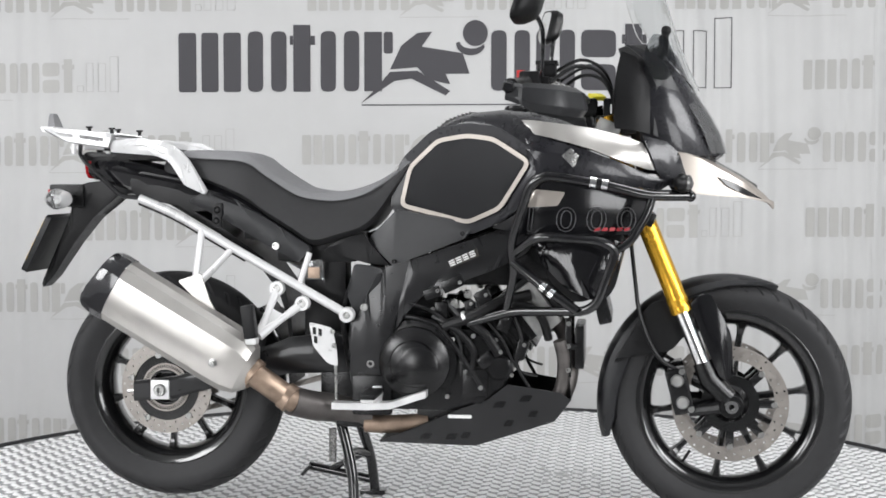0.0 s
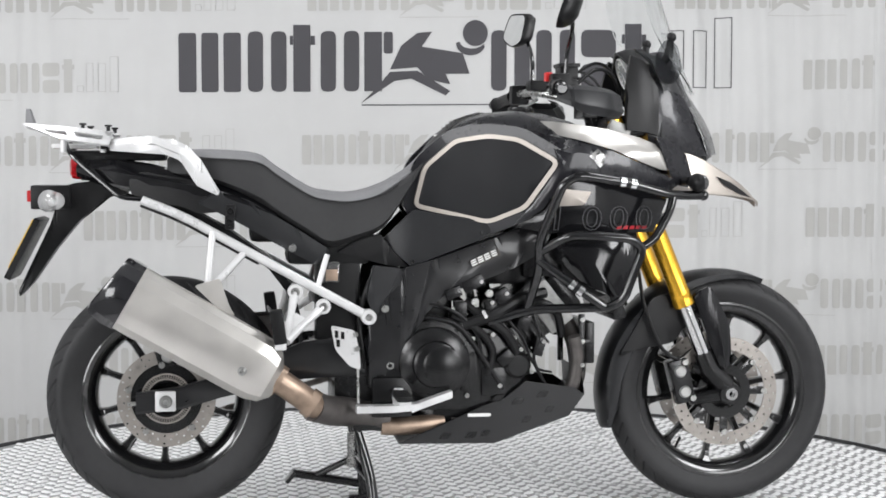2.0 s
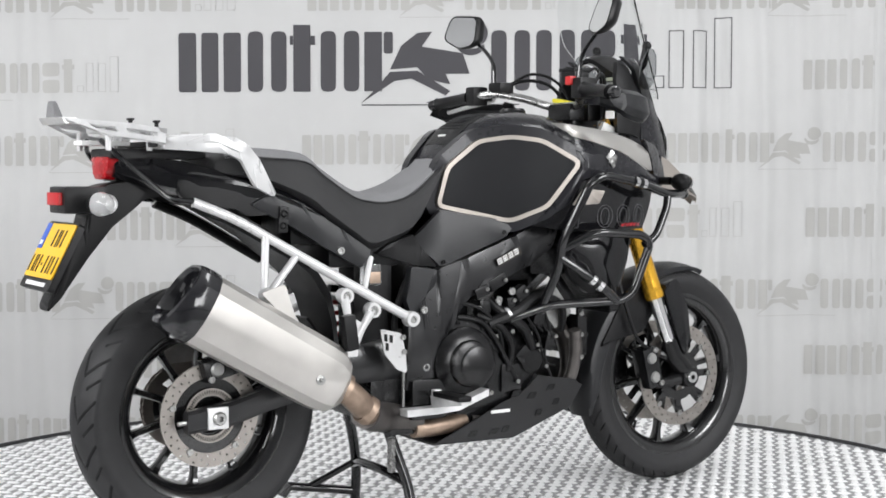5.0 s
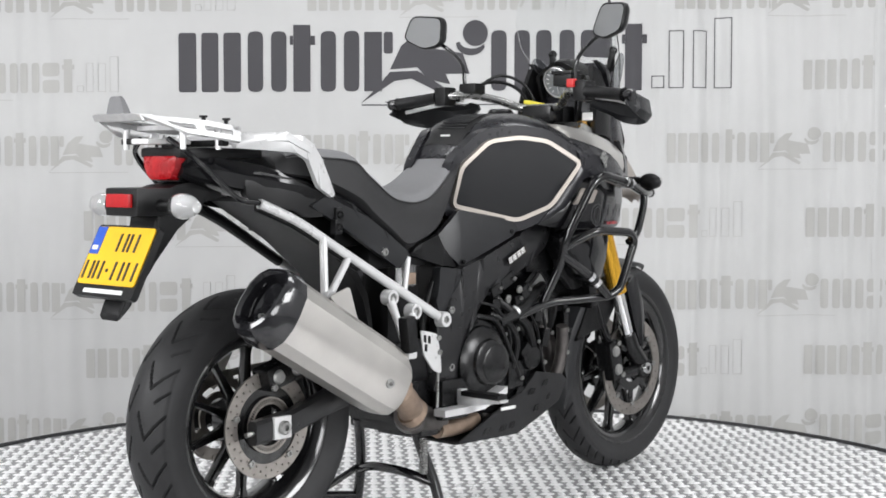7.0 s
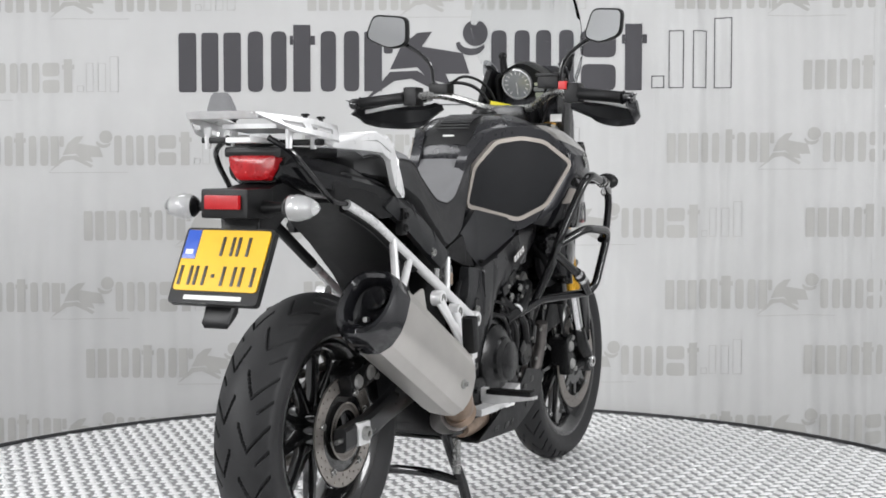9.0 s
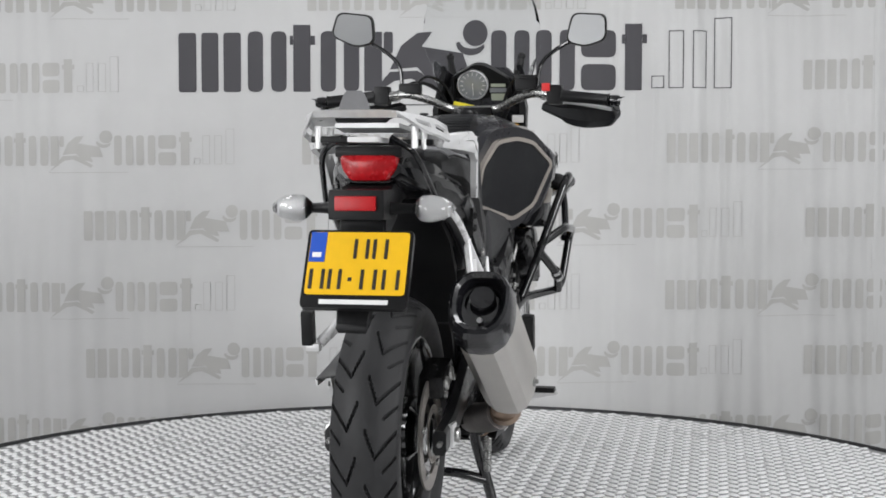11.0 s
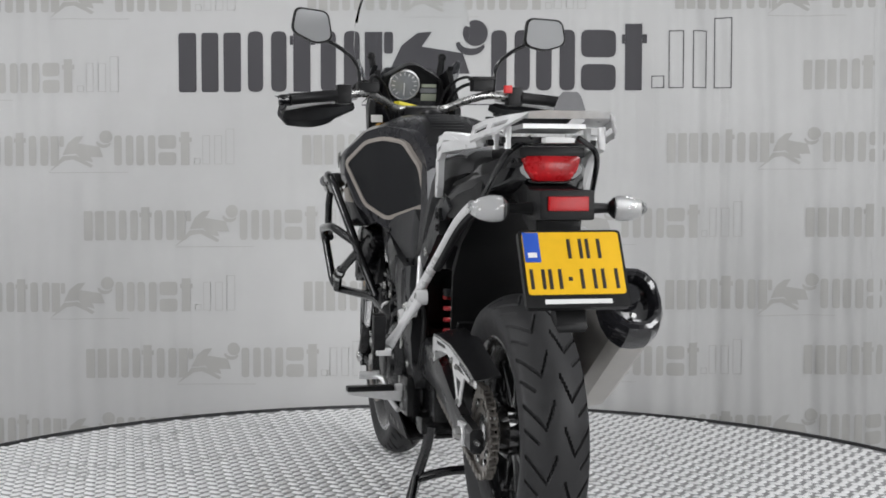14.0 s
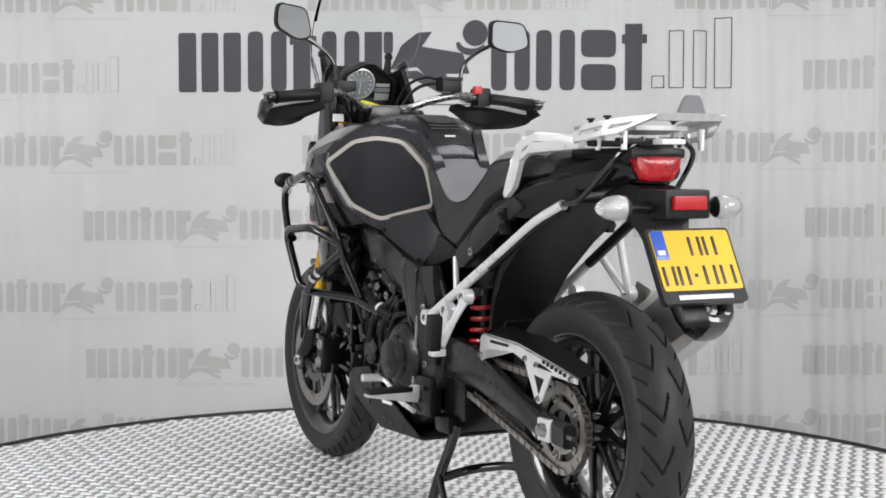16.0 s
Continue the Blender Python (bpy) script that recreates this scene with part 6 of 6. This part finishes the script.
        part("cable", mesh(lambda bm: tube(bm, smooth([(x, s * y, z) for x, y, z in pts]), r, 8)), M_PLAST, eng)
    for x, y, z, w, h, a in ((0.02, 0.155, 0.625, 0.022, 0.014, 20), (0.075, 0.150, 0.650, 0.030, 0.016, 25), (0.155, 0.150, 0.615, 0.020, 0.018, 30), (0.12, 0.150, 0.585, 0.012, 0.020, 10), (0.215, 0.150, 0.545, 0.016, 0.022, -20), (0.26, 0.140, 0.475, 0.014, 0.026, -15), (0.165, 0.145, 0.445, 0.022, 0.016, 40)):
        part("connector", mesh(lambda bm: box(bm, (-w, -0.014, -h), (w, 0.014, h), 0.004, Matrix.Translation((x, s * y, z)) @ Matrix.Rotation(radians(-a), 4, "Y"))), M_ENG, eng, "black connector block")
    bolts("small_bolt", eng, [(x, s * 0.166, z) for x, z in ((0.035, 0.632), (0.095, 0.655), (0.165, 0.622), (0.125, 0.598), (0.222, 0.560), (0.268, 0.490), (0.205, 0.470), (0.235, 0.408))], 0.0055, s)
    part("case_web", mesh(lambda bm: slab(bm, soften([(0.09, 0.50), (0.19, 0.53), (0.24, 0.44), (0.21, 0.36), (0.12, 0.32), (0.08, 0.36)], 0.02, 2), lambda x, z: 0.138, 0.03, s, 1, 0.008)), M_ENG, eng)
    part("exhaust_flange", mesh(lambda bm: tube(bm, [(0.300, s * 0.06, 0.572), (0.318, s * 0.06, 0.556)], 0.034, 14)), M_CAST, eng, "grey cast exhaust flange")
    part("injector_block", mesh(lambda bm: box(bm, (0.025, s * 0.13 - 0.02, 0.555), (0.06, s * 0.13 + 0.018, 0.60), 0.006)), M_ENG, eng)
part("airbox", mesh(lambda bm: (box(bm, (0.0, -0.09, 0.64), (0.25, 0.09, 0.80), 0.03), box(bm, (0.22, -0.11, 0.66), (0.36, 0.11, 0.84), 0.02))), M_ENG, eng)
part("header_pipe", mesh(lambda bm: tube(bm, smooth([(0.315, -0.02, 0.560), (0.365, -0.03, 0.520), (0.385, -0.06, 0.45), (0.378, -0.08, 0.37), (0.33, -0.08, 0.30), (0.20, -0.08, 0.265), (0.02, -0.10, 0.262)]), 0.0245, 16)), M_PIPED, eng, "dark exhaust header pipe")
part("header_pipe", mesh(lambda bm: tube(bm, smooth([(0.36, -0.135, 0.50), (0.372, -0.125, 0.44), (0.365, -0.115, 0.37), (0.345, -0.10, 0.33)]), 0.018, 14)), M_PIPED, eng)
rad = part("radiator", mesh(lambda bm: box(bm, (-0.018, -0.165, -0.12), (0.018, 0.165, 0.14), 0.008, Matrix.Translation((0.455, 0, 0.665)) @ Matrix.Rotation(radians(-14), 4, "Y"))), M_ENG, bike, "black radiator")
part("oil_cooler", mesh(lambda bm: box(bm, (0.40, -0.11, 0.42), (0.425, 0.11, 0.535), 0.006)), M_ENG, rad, "small black oil cooler")
for s in (-1, 1):
    part("cooler_bracket", mesh(lambda bm: (box(bm, (0.375, s * 0.125 - 0.006, 0.40), (0.392, s * 0.125 + 0.006, 0.56), 0.004), box(bm, (0.36, s * 0.125 - 0.01, 0.475), (0.41, s * 0.125 + 0.01, 0.490), 0.004))), M_ENG, rad)
    bolts("cooler_bolt", rad, [(0.384, s * 0.133, z) for z in (0.42, 0.485, 0.545)], 0.007, s)
part("battery_box", mesh(lambda bm: box(bm, (-0.345, -0.105, 0.47), (-0.225, -0.015, 0.74), 0.02)), M_PLAST, bike)
part("seat_tray", mesh(lambda bm: box(bm, (-0.42, -0.11, 0.70), (-0.20, 0.11, 0.83), 0.02)), M_PLAST, bike)
part("tool_tray", mesh(lambda bm: box(bm, (-0.52, -0.09, 0.76), (-0.415, 0.09, 0.84), 0.02)), M_PLAST, bike)
part("brake_fluid_tank", mesh(lambda bm: box(bm, (-0.335, -0.150, 0.655), (-0.285, -0.120, 0.710), 0.006)), M_CLEAR, bike, "translucent rear brake fluid tank")
part("fluid", mesh(lambda bm: box(bm, (-0.322, -0.1525, 0.660), (-0.290, -0.149, 0.690), 0.002)), M_PIPE, bike, "amber brake fluid window")
part("linkage", mesh(lambda bm: (box(bm, (-0.30, -0.115, 0.285), (-0.14, 0.115, 0.44), 0.03), box(bm, (-0.25, -0.135, 0.25), (-0.17, 0.135, 0.30), 0.015))), M_ENG, bike, "black suspension linkage and stand mount")
# heel guards, footrests, pedals
for s in (-1, 1):
    o = soften([(-0.312, 0.545), (-0.248, 0.530), (-0.236, 0.475), (-0.232, 0.425), (-0.262, 0.435), (-0.300, 0.480)], 0.008, 2)
    if s < 0:
        hg = part("heel_guard", mesh(lambda bm: slab(bm, o, lambda x, z: 0.190, 0.004, s, 0)), M_SILVER, bike, "silver heel guard plate")
        for x, z in ((-0.296, 0.522), (-0.280, 0.518), (-0.292, 0.498)):
            part("guard_slot", mesh(lambda bm: slab(bm, [(x - 0.005, z - 0.009), (x + 0.004, z - 0.011), (x + 0.004, z + 0.008), (x - 0.005, z + 0.010)], lambda a, b: 0.1915, 0.002, s, 0)), M_ENG, hg)
        bolts("guard_bolt", hg, [(-0.246, -0.191, 0.520), (-0.242, -0.191, 0.482)], 0.007, s)
        part("brake_link", mesh(lambda bm: tube(bm, [(-0.240, -0.185, 0.44), (-0.238, -0.180, 0.335)], 0.004, 8)), M_BOLT, hg)
    pb = part("footrest", mesh(lambda bm: (box(bm, (-0.142, s * 0.168 - 0.012, 0.335), (-0.116, s * 0.168 + 0.016, 0.372), 0.006), loft(bm, [[(x, s * y, z) for x, z in ((-0.148, 0.356), (-0.112, 0.356), (-0.116, zb), (-0.144, zb))] for y, zb in ((0.170, 0.326), (0.215, 0.332), (0.318, 0.349))]))), M_ALU, bike, "bare metal footrest")
    part("footrest_rubber", mesh(lambda bm: box(bm, (-0.150, s * 0.250 - 0.062, 0.356), (-0.110, s * 0.250 + 0.066, 0.370), 0.004)), M_PLAST, pb, "black footrest rubber")
    if s < 0:
        part("brake_pedal", mesh(lambda bm: loft(bm, [[(x, -y, z + d) for y, d in ((0.175, 0.009), (0.215, 0.009), (0.215, -0.009), (0.175, -0.009))] for x, y, z in ((-0.245, 0, 0.322), (-0.15, 0, 0.322), (-0.085, 0, 0.326), (-0.03, 0, 0.345), (0.010, 0, 0.358))])), M_ALU, pb, "bare aluminium brake pedal")
    else:
        part("gear_lever", mesh(lambda bm: (tube(bm, bend([(-0.13, 0.175, 0.30), (-0.06, 0.185, 0.32), (0.02, 0.190, 0.37), (0.03, 0.23, 0.375)], 0.02), 0.007, 10), rod(bm, (0.03, 0.205, 0.374), (0.032, 0.255, 0.376), 0.011, 12))), M_ALU, pb, "bare aluminium gear lever")
        part("gear_link", mesh(lambda bm: rod(bm, (-0.10, 0.165, 0.34), (-0.12, 0.160, 0.56), 0.005, 8)), M_BOLT, pb)
for s in (-1, 1):
    part("footrest_bracket", mesh(lambda bm: box(bm, (-0.20, s * 0.145 - 0.020, 0.29), (-0.09, s * 0.145 + 0.020, 0.40), 0.015)), M_ENG, bike)
# skid plate
o = [(-0.125, 0.218), (0.138, 0.214), (0.348, 0.282), (0.392, 0.338), (0.363, 0.358), (0.223, 0.380), (0.165, 0.335), (0.098, 0.312), (-0.034, 0.252)]
skid = part("skid_plate", mesh(lambda bm: [slab(bm, o, lambda x, z: 0.148 - 0.10 * max(0, x - 0.2), 0.005, s, 1) for s in (-1, 1)] + [loft(bm, [[(x, -w, z), (x, w, z), (x, w, z + 0.006), (x, -w, z + 0.006)] for x, z, w in ((-0.125, 0.216, 0.146), (0.138, 0.212, 0.146), (0.348, 0.280, 0.132), (0.392, 0.338, 0.128), (0.385, 0.40, 0.115))])]), M_BASH, bike, "black aluminium skid plate")
for s in (-1, 1):
    part("skid_label", mesh(lambda bm: slab(bm, soften([(0.062, 0.286), (0.126, 0.286), (0.126, 0.295), (0.062, 0.295)], 0.003, 2), lambda x, z: 0.1495, 0.003, s, 0)), M_WHITE, skid, "small white label")
    for x, z, k in ((0.20, 0.325, 1), (0.27, 0.342, 1), (0.145, 0.335, 1), (0.0, 0.235, 1), (0.07, 0.236, 1), (0.11, 0.240, 0.8), (0.225, 0.275, 0.8), (0.29, 0.300, 0.8)):
        part("skid_slot", mesh(lambda bm: slab(bm, soften([(x - 0.018 * k, z - 0.008), (x + 0.010 * k, z - 0.008), (x + 0.020 * k, z + 0.009), (x - 0.006 * k, z + 0.009)], 0.004, 2), lambda a, b: 0.1492 - 0.10 * max(0, a - 0.2), 0.002, s, 0)), M_ENG, skid)

# ---- crash bars ----
for s in (-1, 1):
    Q = lambda *pts: [(x, s * y, z) for x, y, z in pts]
    cb = part("crash_bar", mesh(lambda bm: tube(bm, bend(Q((0.215, 0.165, 0.560), (0.245, 0.215, 0.690), (0.235, 0.240, 0.760), (0.290, 0.292, 0.920), (0.330, 0.300, 0.942), (0.47, 0.288, 0.920), (0.585, 0.262, 0.890), (0.640, 0.240, 0.888), (0.690, 0.215, 0.888)), 0.035), 0.0125, 12)), M_TUBE, bike, "gloss black tubular crash bar")
    part("lower_loop", mesh(lambda bm: tube(bm, bend(Q((0.240, 0.225, 0.735), (0.310, 0.290, 0.786), (0.470, 0.298, 0.776), (0.510, 0.285, 0.750), (0.462, 0.268, 0.612), (0.430, 0.255, 0.590), (0.235, 0.180, 0.580), (0.115, 0.160, 0.545)), 0.035), 0.0125, 12)), M_TUBE, cb)
    part("front_strut", mesh(lambda bm: tube(bm, bend(Q((0.600, 0.255, 0.888), (0.590, 0.262, 0.850), (0.545, 0.270, 0.770), (0.500, 0.270, 0.745)), 0.03), 0.0115, 12)), M_TUBE, cb)
    part("brace", mesh(lambda bm: tube(bm, Q((0.240, 0.225, 0.715), (0.334, 0.268, 0.644), (0.410, 0.262, 0.592)), 0.0125, 12)), M_TUBE, cb)
    part("bar_end_cap", mesh(lambda bm: ball(bm, (0.698, s * 0.212, 0.888), 0.015)), M_TUBE, cb)
    for a, b in (((0.318, 0.262, 0.656), (0.350, 0.270, 0.631)), ((0.440, 0.294, 0.925), (0.485, 0.287, 0.917))):
        part("bar_clamp", mesh(lambda bm: tube(bm, Q(a, b), 0.0150, 14)), M_CHROME, cb, "bright tube clamp")
        m = [(p + q) / 2 for p, q in zip(a, b)]
        part("clamp_band", mesh(lambda bm: tube(bm, [tuple(Vector((a[0], s * a[1], a[2])).lerp(Vector((b[0], s * b[1], b[2])), f)) for f in (0.35, 0.65)], 0.0165, 14)), M_ENG, cb)


# ---- what moves: the platform turns with the motorcycle on it ----
def heading(t):
    return -7.17 + 7.971 * t - 0.0091 * t * t


def motions():
    times = [0.5 * k for k in range(33)]
    walk(turntable, [(t, pose(0, 0, 0, 0, 0, heading(t))) for t in times])
    walk(bike, [(t, pose(0, 0, 0, 0, 0, heading(t)) @ pose(0, -0.044, 0)) for t in times])


motions()
